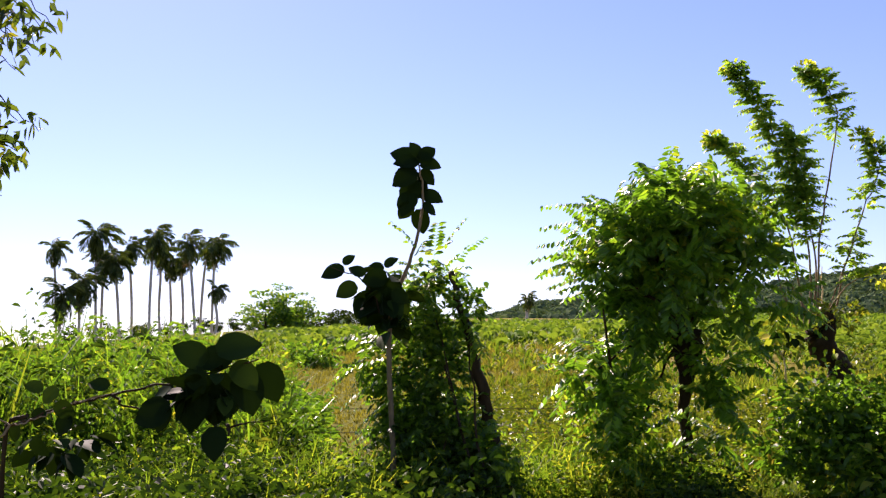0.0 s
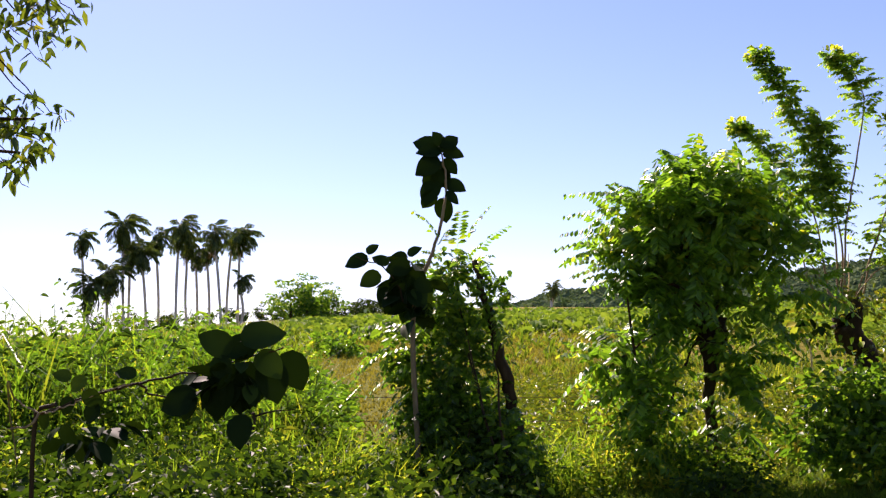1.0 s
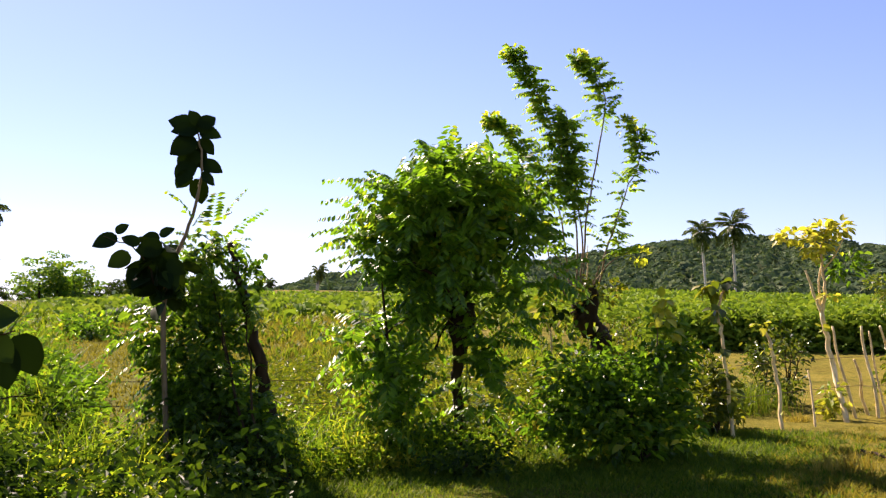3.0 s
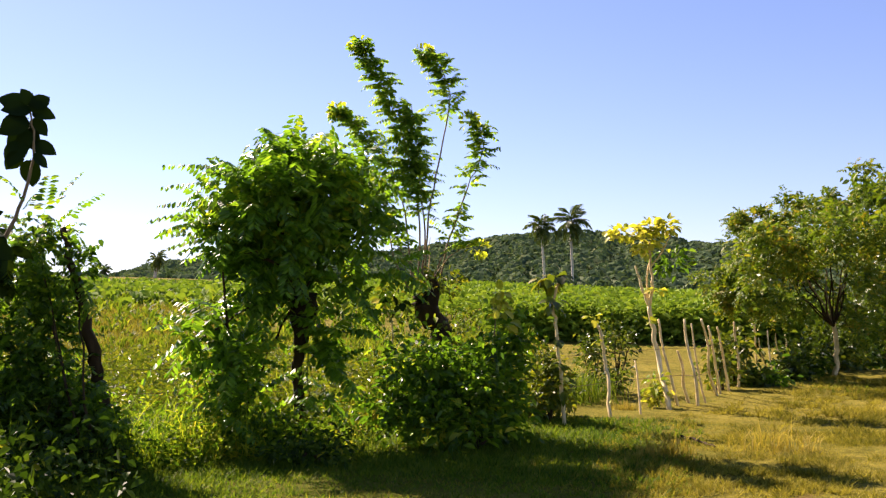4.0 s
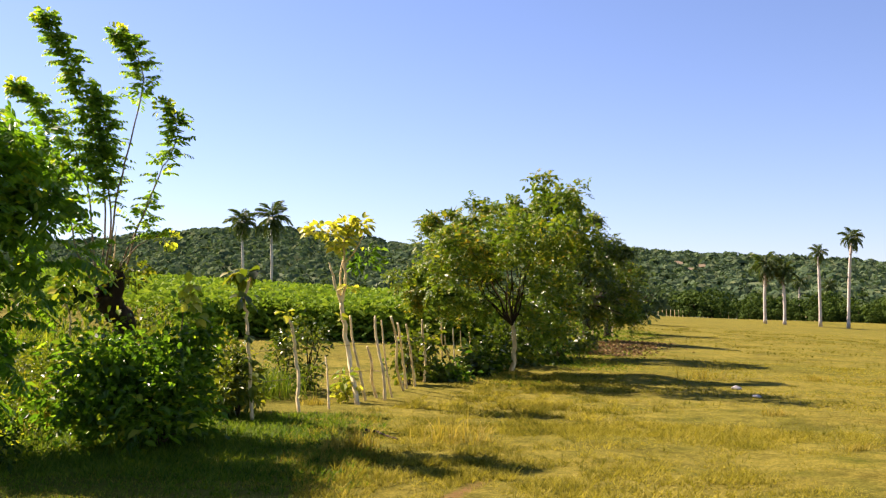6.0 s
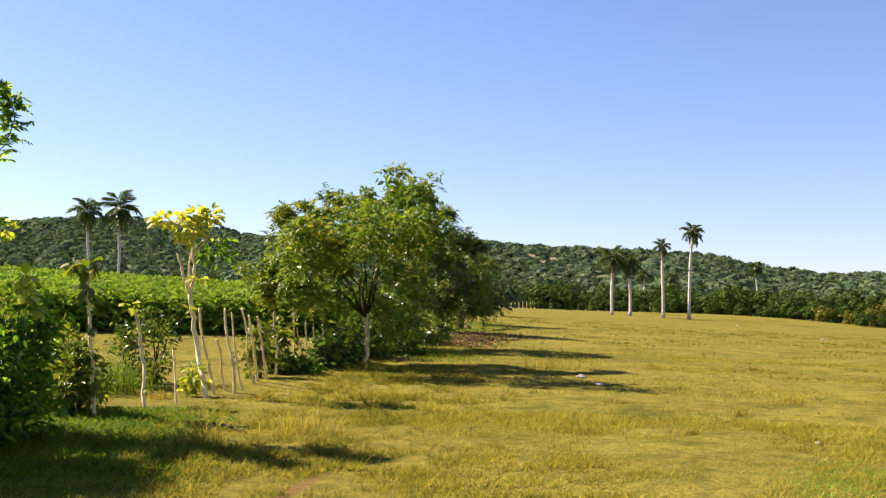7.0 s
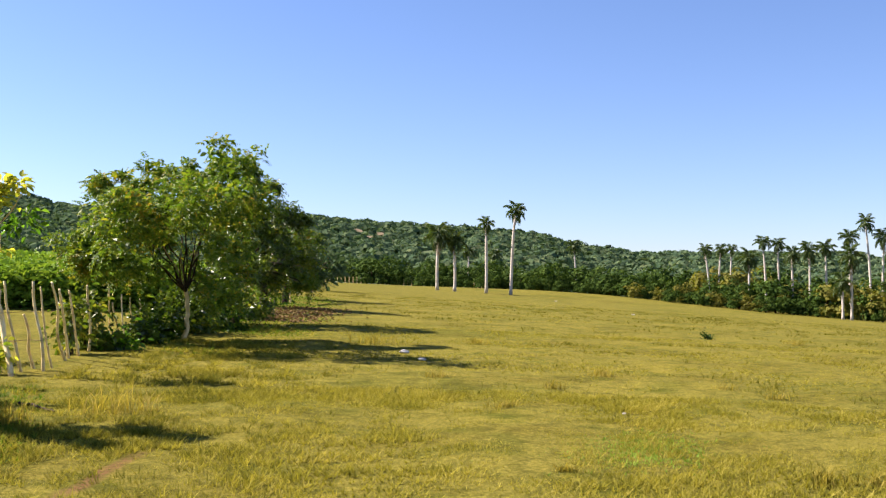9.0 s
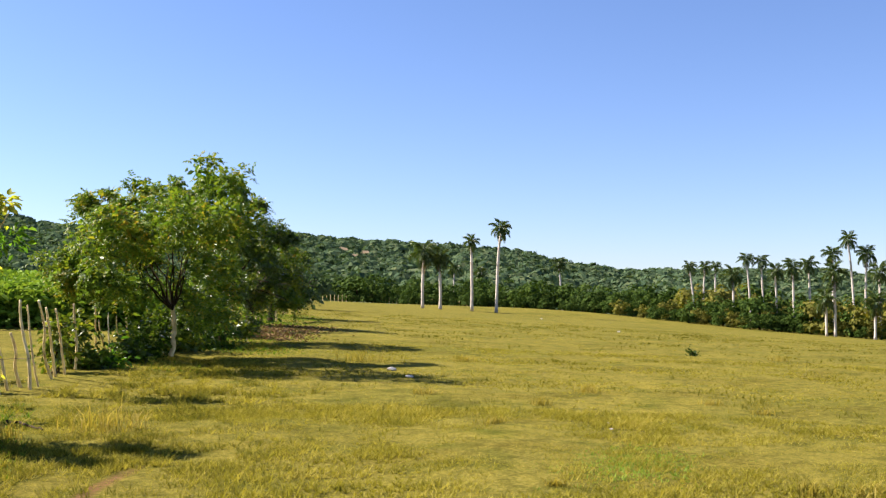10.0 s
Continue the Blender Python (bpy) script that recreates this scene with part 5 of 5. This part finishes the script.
for p, k in (((-18.59, 118.53, 5.96), 1.35), ((-20.19, 116.24, 5.58), 1.1), ((-17.18, 120.77, 5.68), 1.0), ((-16.25, 128.97, 5.3), 0.5), ((-14.42, 139.24, 6.32), 0.6), ((-18.72, 133.68, 5.84), 0.5), ((-12.15, 149.49, 6.2), 0.5)):
    far_tree(p[0], p[1], k, "green" if k > 0.9 else "dark", "green bushy tree beyond the tall grass", "trees beyond the grass")

for p in ((-5.4, 43.63, 1.87), (-6.26, 45.54, 1.94)):
    shrub(p[0], p[1], [(p[0], p[1], float(land(p[0], p[1])) + 0.45, 0.75, 0.5)], [60], "blade", 0.28, 5, M_SHRUB, "round dark bush alone in the field", 3, "bushes in the field", spread=0.15)

# Far fence at the pasture's end
fence = tagged(new("far_fence"), "distant line of pale fence posts", "fence")
POST = mesh_of("post", *tube([(0, 0, -0.2), (0.02, 0, 0.8), (0, 0, 1.5)], [0.09, 0.08, 0.07], 6), M_PALE_BARK)
for az in np.arange(48.5, 58, 0.22):
    r = 226 + rng.uniform(-1, 1)
    x, y = r * math.sin(radians(az)), r * math.cos(radians(az))
    o = new("post", POST)
    o.parent = fence
    o.location = (x, y, float(land(x, y)))


# Low cover: grass, weeds, crop
def in_wedge(n, a0, a1, r0, r1, power=0.5):
    a = np.radians(rng.uniform(a0, a1, n))
    r = r0 + (r1 - r0) * rng.random(n) ** power
    return r * np.sin(a), r * np.cos(a), r


def grass(x, y, h, per, width, lean=0.35, seg=True):
    """Bent blades in tufts: two quads each, tapering."""
    n = len(x)
    X = np.repeat(x, per) + rng.normal(0, 0.05, n * per) * np.repeat(h, per)
    Y = np.repeat(y, per) + rng.normal(0, 0.05, n * per) * np.repeat(h, per)
    Hh = np.repeat(h, per) * rng.uniform(0.55, 1.15, n * per)
    a = rng.uniform(0, 2 * np.pi, n * per)
    l = np.abs(rng.normal(lean, lean * 0.5, n * per)) * Hh
    wx, wy = np.cos(a), np.sin(a)
    w = np.repeat(width, per) if np.ndim(width) else np.full(n * per, width)
    z = land(X, Y) - 0.02
    b = a + np.pi / 2 + rng.normal(0, 0.5, n * per)
    sx, sy = np.cos(b) * w * 0.5, np.sin(b) * w * 0.5

    def at(k, up, s):
        return np.stack([X + wx * l * k + sx * s, Y + wy * l * k + sy * s, z + Hh * up], -1)

    if seg:
        V = np.stack([at(0, 0, -0.7), at(0, 0, 0.7), at(0.3, 0.62, 1), at(0.3, 0.62, -1), at(1, 0.95, 0.1), at(1, 0.95, -0.1)], 1).reshape(-1, 3)
        o = np.arange(n * per)[:, None] * 6
        Q = np.stack([o + [0, 1, 2, 3], o + [3, 2, 4, 5]], 1).reshape(-1, 4)
    else:
        V = np.stack([at(0, 0, -1), at(0, 0, 1), at(1, 1, 0)], 1).reshape(-1, 3)
        Q = np.arange(n * per)[:, None] * 3 + np.array([0, 1, 2, 2])
    return V, Q


def cover(name, VQ, mat, label, category):
    return tagged(new(name, mesh_of(name, *VQ, mat)), label, category, kind="stuff")


FX = [-30, -9, -0.5, 2.9, 6.9, 8.0, 10.0, 12.5, 18, 31, 40, 55, 85, 151]
FY = [14, 11.2, 11.0, 12.0, 12.8, 13.5, 14.4, 16.6, 20, 30.2, 37.4, 50, 72.5, 124]


def off_stem(x, y):
    """Clear of the strip of short grass before the sapling."""
    return ~((np.abs(x / y + 0.0475) < 0.013) & (y < 10.85))


def behind_fence(x, y, m=0.0):
    return y > np.interp(x, FX, FY) + m


def off_path(x, y):
    """Clear of the trodden footpath."""
    return (np.abs(y - 0.694 * x - 2.757 + 0.07 * np.sin(x * 5.0)) > 0.075) | (x < 4.4) | (x > 6.4)


# short pasture turf
parts_ = []
for n, r0, r1, h, w, per in ((64000, 6, 15, 0.05, 0.013, 4), (52000, 15, 32, 0.042, 0.02, 4), (20000, 32, 90, 0.04, 0.05, 3)):
    x, y, r = in_wedge(n, 5, 84, r0, r1, 0.6)
    k = ~behind_fence(x, y, 0.5)
    lump = np.sin(x * 2.9 + 1.7 * np.sin(y * 2.3)) * np.sin(y * 3.3 + 1.5 * np.sin(x * 1.7)) + 0.6 * np.sin(x * 0.8 + np.sin(y * 0.6)) * np.sin(y * 0.9)
    k &= rng.random(len(x)) < np.clip(0.6 + (0.45 if r0 < 10 else 0.2) * lump, 0.28, 1)
    k &= off_path(x, y) & (rng.random(len(x)) > np.interp(np.interp(x, FX, FY) - y, [2.6, 5.0], [0.95, 0.0]) * np.interp(np.degrees(np.arctan2(x, y)), [30, 36], [1.0, 0.0]))
    x, y, lump = x[k], y[k], lump[k]
    parts_.append(grass(x, y, h * rng.uniform(0.6, 1.5, len(x)) * (1 + (0.45 if r0 < 10 else 0.2) * lump), per, w, 1.1, False))
cover("turf", join(parts_), M_TURF, "short dry yellow-green grazed grass", "grass")

# pasture tufts
def tuft(x, y, h, n, mat, label):
    ob = thing("grass_tuft", x, y, label, "grass tuft", "tufts in the pasture")
    V, Q = grass(np.full(n, x) + rng.normal(0, h * 0.55, n), np.full(n, y) + rng.normal(0, h * 0.45, n), h * rng.uniform(0.5, 1.0, n), 3, 0.010, 0.6)
    part("blade_clump", local(ob, V), Q, mat, ob)["kind"] = "stuff"


for p, h in (((11.44, 6.34), 0.22), ((7.79, 9.51), 0.5), ((7.96, 9.28), 0.35), ((6.59, 9.72), 0.3), ((8.98, 1.68), 0.24), ((14.01, 9.13), 0.25), ((19.27, 14.65), 0.5), ((15.09, 3.91), 0.18),
             ((14.01, 6.96), 0.2), ((16.49, 7.38), 0.25), ((9.23, 1.35), 0.22), ((15.75, 4.89), 0.2), ((8.1, 3.66), 0.12), ((21.56, 13.23), 0.3), ((31.21, 8.09), 0.3)):
    tuft(*p, h * 0.9, 34, M_DRY_TALL, "low clump of longer yellow-green grass")

for p, h in (((8.49, 15.58), 0.85), ((8.26, 15.46), 0.6), ((6.47, 9.64), 0.32), ((8.61, 14.03), 0.2)):
    tuft(*p, h, 130 if h > 0.5 else 50, M_TALL if h > 0.5 else M_DRY_TALL, "standing clump of long yellow-green grass by the fence")

# tall rank grass behind the fence on the left
x, y, r = in_wedge(20000, -30, 26, 11.5, 34, 0.75)
az = np.degrees(np.arctan2(x, y))
k = behind_fence(x, y, 0.6)
gap = (np.abs(az + 3.5) < 4.6) & (r > 13.2)
patchy = np.sin(x * 1.3 + 2 * np.sin(y * 0.9)) * np.sin(y * 1.1 + 1.7 * np.sin(x * 0.7))
k &= rng.random(len(x)) < 0.45 + 0.55 * np.clip(patchy + 0.6, 0, 1)
k &= ~gap & (rng.random(len(x)) < np.interp(az, [-13, -9], [0.4, 1.0]))
x, y, r, az = x[k], y[k], r[k], az[k]
h = np.interp(az, [-30, -14, -9, -6, 2, 10, 26], [2.3, 2.1, 1.2, 0.4, 0.4, 0.8, 0.8]) * rng.uniform(0.55, 1.1, len(x)) * np.interp(r, [11, 14, 34], [0.6, 1.0, 0.9])
h *= 0.72 + 0.4 * np.sin(x * 2.1 + np.sin(y * 1.3)) * np.sin(y * 1.7 + np.sin(x))
gold = (az > -8) & (rng.random(len(x)) < 0.36)
cover("tall_grass", grass(x[~gold], y[~gold], h[~gold], 6, 0.034, 0.32), M_TALL, "tall rank sunlit yellow-green grass", "grass")
cover("golden_grass", grass(x[gold], y[gold], h[gold] * 0.9, 6, 0.03, 0.36), M_GOLD, "dry golden grass standing in the open field", "grass")

# coarse green grass and leafy stalks among it
x, y, r = in_wedge(1900, -32, -7, 11.3, 22, 0.7)
k = behind_fence(x, y, 0.4)
x, y = x[k], y[k]
az = np.degrees(np.arctan2(x, y))
hgt = np.interp(az, [-32, -14, -7], [2.2, 2.0, 0.9]) * rng.uniform(0.45, 1.1, len(x)) * (0.85 + 0.35 * np.sin(x * 1.7 + 1) * np.sin(y * 2.3))
cover("coarse_grass", grass(x, y, hgt, 4, 0.026, 0.45), M_SHRUB, "coarse green grass higher than a person", "grass")
k = rng.random(len(x)) < 0.6
x, y, hgt = x[k], y[k], hgt[k] * 0.95
n = 44
t = rng.random((len(x), n)) ** 0.7
P = np.stack([x[:, None] + rng.normal(0, 0.16, t.shape), y[:, None] + rng.normal(0, 0.16, t.shape), land(x, y)[:, None] + hgt[:, None] * t], -1).reshape(-1, 3)
D = unit(rng.normal(0, 1, P.shape) * [1, 1, 0.3] + [0, 0, 0.3])
# one weed stand in two leaf colours, sunlit and shaded, split by distance
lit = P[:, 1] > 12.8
for name, k, m, label in (("rank_weeds", lit, M_SHRUB, "tall leafy sunlit weeds in the rank grass"), ("shaded_weeds", ~lit, M_UNDER, "leafy weeds along the fence, coloured dark for shade")):
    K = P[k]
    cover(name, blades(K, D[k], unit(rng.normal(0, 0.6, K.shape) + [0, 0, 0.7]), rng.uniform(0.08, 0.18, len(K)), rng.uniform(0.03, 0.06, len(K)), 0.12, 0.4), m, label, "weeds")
x, y, r = in_wedge(10500, -9.5, 10, 14, 60, 0.7)
cover("dry_sward", grass(x, y, rng.uniform(0.08, 0.3, len(x)) * np.interp(r, [14, 60], [0.5, 1.3]), 4, 0.045, 0.6, False), M_GOLD, "golden dry grass in the opening behind the fence", "grass")
x, y, r = in_wedge(52000, -14, 36, 6.0, 15, 0.8)
d = np.interp(x, FX, FY) - y
k = (d > -0.5) & (d < 5.2) & (rng.random(len(x)) < np.interp(d, [0, 3.5, 5.2], [1.0, 0.8, 0.1]) * np.interp(np.degrees(np.arctan2(x, y)), [27, 37], [1.0, 0.0]))
x, y = x[k], y[k]
cover("shade_grass", grass(x, y, rng.uniform(0.035, 0.10, len(x)) * np.interp(np.interp(x, FX, FY) - y, [0.5, 3.0], [1.35, 0.9]), 5, 0.025, 0.9, False), M_GREEN_TURF, "longer green grass along the fence", "grass")

x, y, r = in_wedge(70000, 30, 54, 17, 60, 0.8)
d = np.interp(x, FX, FY) - y
k = (d > -1.0) & (d < 4.5) & (r > 24 - 4 * np.sin(x)) & (rng.random(len(x)) < np.interp(d, [-1, 2, 4.5], [1.0, 0.7, 0.0]))
x, y = x[k], y[k]
cover("verge_grass", grass(x, y, rng.uniform(0.03, 0.10, len(x)), 4, 0.022, 0.7, False), M_GREEN_TURF, "lush green grass along the fence trees", "grass")

# sunlit yellow-green leafy weeds among the grass behind the pollards
x, y, r = in_wedge(1500, -3, 19, 11.8, 22, 0.8)
k = behind_fence(x, y, 0.3) & (np.sin(x * 1.6 + np.sin(y * 1.2)) * np.sin(y * 1.9) > -0.35)
x, y = x[k], y[k]
n = 22
h = rng.uniform(0.25, 0.85, len(x))
t = rng.random((len(x), n))
P = np.stack([x[:, None] + rng.normal(0, 0.12, t.shape), y[:, None] + rng.normal(0, 0.12, t.shape), land(x, y)[:, None] + h[:, None] * (0.1 + 0.9 * t)], -1).reshape(-1, 3)
D = unit(rng.normal(0, 1, P.shape) * [1, 1, 0.4] + [0, 0, 0.2])
V, Q = blades(P, D, unit(rng.normal(0, 0.8, P.shape) + [0, 0, 0.8]), rng.uniform(0.06, 0.14, len(P)), rng.uniform(0.02, 0.05, len(P)), 0.12, 0.3)
cover("yellow_weeds", (V, Q), M_SAPLING, "yellow-green leafy weeds in the sun behind the fence", "weeds")

# rougher tussocks where the pasture meets the fence path
x, y, r = in_wedge(22000, 30, 52, 6.2, 24, 0.7)
k = ~behind_fence(x, y, -1.0) & off_path(x, y) & (np.sin(x * 3.7 + 1.3 * np.sin(y * 3.1)) * np.sin(y * 4.1 + 1.1 * np.sin(x * 2.7)) > 0.0)
k &= rng.random(len(x)) < np.interp(np.degrees(np.arctan2(x, y)), [30, 36, 44, 52], [0.4, 1.0, 0.9, 0.05])
x, y, r = x[k], y[k], r[k]
h, w = rng.uniform(0.05, 0.13, len(x)), np.interp(r, [6, 24], [0.012, 0.02])
green = np.sin(x * 2.3 + 1.7 * np.sin(y * 1.9)) * np.sin(y * 2.9 + np.sin(x * 3.1)) > -0.05
for name, k, m, label in (("rough_grass", ~green, M_TURF, "rough tussocky grass beside the worn path"), ("olive_grass", green, M_OLIVE_TURF, "darker olive grass in the rough beside the path")):
    cover(name, grass(x[k], y[k], h[k], 6, w[k], 1.0, False), m, label, "grass")

# low olive tussocks scattered over the pasture
cx, cy, cr = in_wedge(620, 42, 84, 11, 80, 0.75)
k = ~behind_fence(cx, cy, -1.5)
cx, cy, cr = cx[k], cy[k], cr[k]
wide, h = rng.uniform(0.15, 0.55, len(cx)), rng.uniform(0.04, 0.12, len(cx))
x, y = np.repeat(cx, 16) + rng.normal(0, 1, len(cx) * 16) * np.repeat(wide, 16), np.repeat(cy, 16) + rng.normal(0, 1, len(cx) * 16) * np.repeat(wide, 16)
cover("tussocks", grass(x, y, np.repeat(h, 16), 4, np.repeat(np.interp(cr, [11, 80], [0.012, 0.045]), 16), 0.8, False), M_OLIVE_TURF, "low olive tussocks scattered in the grazed grass", "grass")

# a lush patch in the pasture
c = (9.56, 3.69)
x, y = c[0] + rng.normal(0, 0.55, 900), c[1] + rng.normal(0, 0.36, 900)
cover("clover_patch", grass(x, y, rng.uniform(0.03, 0.06, 900), 4, 0.018, 0.9, False), M_CROP, "small lush green patch in the dry pasture", "grass")

# dry sward and hillside grass beyond
x, y, r = in_wedge(8000, -26, 24, 30, 110, 0.6)
az = np.degrees(np.arctan2(x, y))
k = ~((az > -9) & (az < 1.5) & (r < 55))
x, y, r = x[k], y[k], r[k]
h = np.interp(r, [30, 60, 110], [0.35, 0.6, 0.9]) * rng.uniform(0.5, 1.3, len(x))
cover("field_grass", grass(x, y, h, 4, 0.11, 0.6), M_TALL, "rough sunlit grass on the rising field", "grass")

# green growth along the top of the field
x, y, r = in_wedge(1900, -10, 20, 62, 120, 0.6)
P = np.stack([x, y, land(x, y) + 0.3], -1)
cover("field_shrubs", clump_cloud(P, rng.uniform(0.5, 1.2, len(x)), 16, 0.7, 0.6), M_CROP, "low green growth on the rising field", "shrubs")

# broad-leaved weeds along the fence
x, y, r = in_wedge(3200, -34, 16, 7.6, 13.5, 0.8)
k = (np.abs(y - np.interp(x, FX, FY)) < np.where(x < -0.3, 2.6, 1.0)) & (x < 5.5) & off_stem(x, y) & (rng.random(len(x)) < np.where((x / y < -0.16) & (r < 10.2), 0.4, 1.0))
x, y = x[k], y[k]
n = 24
lump = np.sin(x * 2.3 + np.sin(y * 1.9)) * np.sin(y * 2.7 + 1.3 * np.sin(x * 1.1))
for q in LEFT_STAKES:
    near = np.hypot(x - q[0] * 0.93, y - q[1] * 0.93)
    k = near > 0.55
    x, y, lump = x[k], y[k], lump[k]
h = rng.uniform(0.2, 0.75, len(x)) * np.interp(x, [-8, 0, 5], [1.1, 0.9, 0.7]) * (0.85 + 0.6 * lump) * np.where(np.abs(np.degrees(np.arctan2(x, y)) + 4) < 4, 0.7, 1.0)
t = rng.random((len(x), n))
P = np.stack([x[:, None] + rng.normal(0, 0.13, t.shape), y[:, None] + rng.normal(0, 0.13, t.shape), land(x, y)[:, None] + h[:, None] * (0.1 + 0.9 * t)], -1).reshape(-1, 3)
D = unit(rng.normal(0, 1, P.shape) * [1, 1, 0.4])
V, Q = blades(P, D, unit(rng.normal(0, 0.5, P.shape) + [0, 0, 1]), np.repeat(rng.choice([0.04, 0.06, 0.10], len(x), p=[0.45, 0.43, 0.12]), n) * rng.uniform(0.7, 1.3, len(P)), np.repeat(rng.choice([0.02, 0.034, 0.055], len(x)), n), 0.12, 0.3)
cover("weeds", (V, Q), M_WEED, "tangle of sunlit broad-leaved weeds along the fence", "weeds")

# leafy growth in front of the near bush and round the trees' feet, shade put into its dark colour
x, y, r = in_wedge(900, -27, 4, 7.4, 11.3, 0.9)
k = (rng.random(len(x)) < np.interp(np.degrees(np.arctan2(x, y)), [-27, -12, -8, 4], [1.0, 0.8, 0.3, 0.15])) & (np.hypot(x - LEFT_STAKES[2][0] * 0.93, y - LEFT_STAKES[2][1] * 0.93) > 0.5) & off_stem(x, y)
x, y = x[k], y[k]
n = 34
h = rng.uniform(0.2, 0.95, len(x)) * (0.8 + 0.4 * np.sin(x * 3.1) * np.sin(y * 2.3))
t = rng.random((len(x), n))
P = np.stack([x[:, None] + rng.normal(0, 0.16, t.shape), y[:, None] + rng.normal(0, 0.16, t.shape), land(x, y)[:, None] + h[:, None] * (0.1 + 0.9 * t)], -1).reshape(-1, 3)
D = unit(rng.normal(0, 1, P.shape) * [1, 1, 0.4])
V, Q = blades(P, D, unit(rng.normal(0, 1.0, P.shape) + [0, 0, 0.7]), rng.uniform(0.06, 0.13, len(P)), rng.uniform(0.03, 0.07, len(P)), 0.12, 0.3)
cover("undergrowth", (V, Q), M_UNDER, "green leafy undergrowth below the trees, coloured dark for shade", "undergrowth")

# upright grass standing through the weeds
x, y, r = in_wedge(1500, -27, 15, 8.4, 13.0, 0.8)
k = (np.abs(y - np.interp(x, FX, FY)) < np.where(x < -0.3, 2.2, 0.8)) & off_stem(x, y) & (x < 4) & (np.sin(x * 1.9 + 1.1 * np.sin(y * 2.1)) > -0.45)
x, y = x[k], y[k]
cover("standing_grass", grass(x, y, rng.uniform(0.3, 0.8, len(x)), 7, 0.013, 0.45), M_WEED, "upright yellow-green grass standing among the weeds", "grass")

# crop field
x, y, r = in_wedge(9500, 16, 46, 37, 150, 0.6)
x2, y2, r2 = in_wedge(3600, 24, 44, 35, 40, 1.0)
x, y, r = np.concatenate([x, x2]), np.concatenate([y, y2]), np.concatenate([r, r2])
k = behind_fence(x, y, 3.0)
x, y, r = x[k], y[k], r[k]
n = np.where(r < 43, 20, 5)
k = np.repeat(np.arange(len(x)), n)
x, y, r = x[k], y[k], r[k]
hgt = 1.3 * rng.uniform(0.8, 1.1, len(x))
t = np.where(r < 43, rng.random(len(x)) ** 0.7, 0.55 + 0.45 * rng.random(len(x)))
wide = np.interp(r, [37, 150], [0.26, 0.75])
x, y = x + rng.normal(0, 1, len(x)) * wide, y + rng.normal(0, 1, len(x)) * wide
P = np.stack([x, y, land(x, y) + hgt * t + 0.10 * np.sin(x * 1.3 + y * 0.4) * np.sin(y * 0.9)], -1)
D = unit(rng.normal(0, 1, P.shape) * [1, 1, 0.35] + [0, 0, 0.45])
L = np.interp(r, [37, 43, 44, 150], [0.3, 0.32, 0.42, 1.15]) * rng.uniform(0.7, 1.3, len(P))
V, Q = blades(P, D, unit(rng.normal(0, 0.8, P.shape) + [0, 0, 0.6]), L, L * 0.32, 0.15, 0.4)
cover("crop", (V, Q), M_CROP, "dense lush bright-green leafy crop field", "crop")


# leaf litter on the bare ground under the fence trees
a, b = np.array((22.97, 22.03)), np.array((32.5, 28.46))
t, w = rng.random(2600), rng.normal(0, 0.8, 2600)
side = unit(np.array([b[1] - a[1], a[0] - b[0]]))
xy = a + (b - a) * t[:, None] + side * w[:, None]
P = np.stack([xy[:, 0], xy[:, 1], land(xy[:, 0], xy[:, 1]) + rng.uniform(0.0, 0.03, 2600)], -1)
V, Q = blades(P, rng.normal(0, 1, P.shape) * [1, 1, 0.2], unit(rng.normal(0, 0.4, P.shape) + [0, 0, 1]), 0.13, 0.08, 0.2, 0.1)
cover("leaf_litter", (V, Q), M_LITTER, "dry brown leaf litter under the fence trees", "leaf litter")


# Stones and a stick
def stone(x, y, s):
    s *= 0.75
    ob = thing("stone", x, y, "pale weathered stone lying in the grass", "stone", "stones in the pasture")
    bm = bmesh.new()
    bmesh.ops.create_icosphere(bm, subdivisions=2, radius=1)
    off = Vector((x, y, 0))
    for v in bm.verts:
        v.co = Vector((v.co.x * s, v.co.y * s * 0.7, v.co.z * s * 0.3 + s * 0.1)) * (1 + 0.35 * noise.noise(v.co * 1.3 + off))
    me = bpy.data.meshes.new("block")
    bm.to_mesh(me)
    bm.free()
    me.materials.append(M_STONE)
    o = new("block", me)
    o.parent = ob


for p, s in (((17.84, 12.71), 0.19), ((16.68, 11.38), 0.15), ((112.66, 59.85), 0.25), ((58.54, 25.42), 0.2), ((16.68, 5.67), 0.07), ((12.59, 5.2), 0.05), ((12.04, 4.92), 0.045),
             ((11.56, 2.4), 0.05), ((11.56, 2.26), 0.04), ((10.98, 2.53), 0.045), ((11.24, 1.58), 0.06)):
    stone(*p, s)
ob = thing("fallen_stick", *(7.36, 10.3), "dry fallen stick lying on the grass", "stick")
a, b = (7.48, 10.8), (7.36, 9.92)
V, Q = stem([(*a, land(*a) + 0.04), ((a[0] + b[0]) / 2, (a[1] + b[1]) / 2, 0.12), (*b, land(*b) + 0.03)], 0.02, 0.01, 7, 0.1)
part("shaft", local(ob, V), Q, M_BARK, ob)
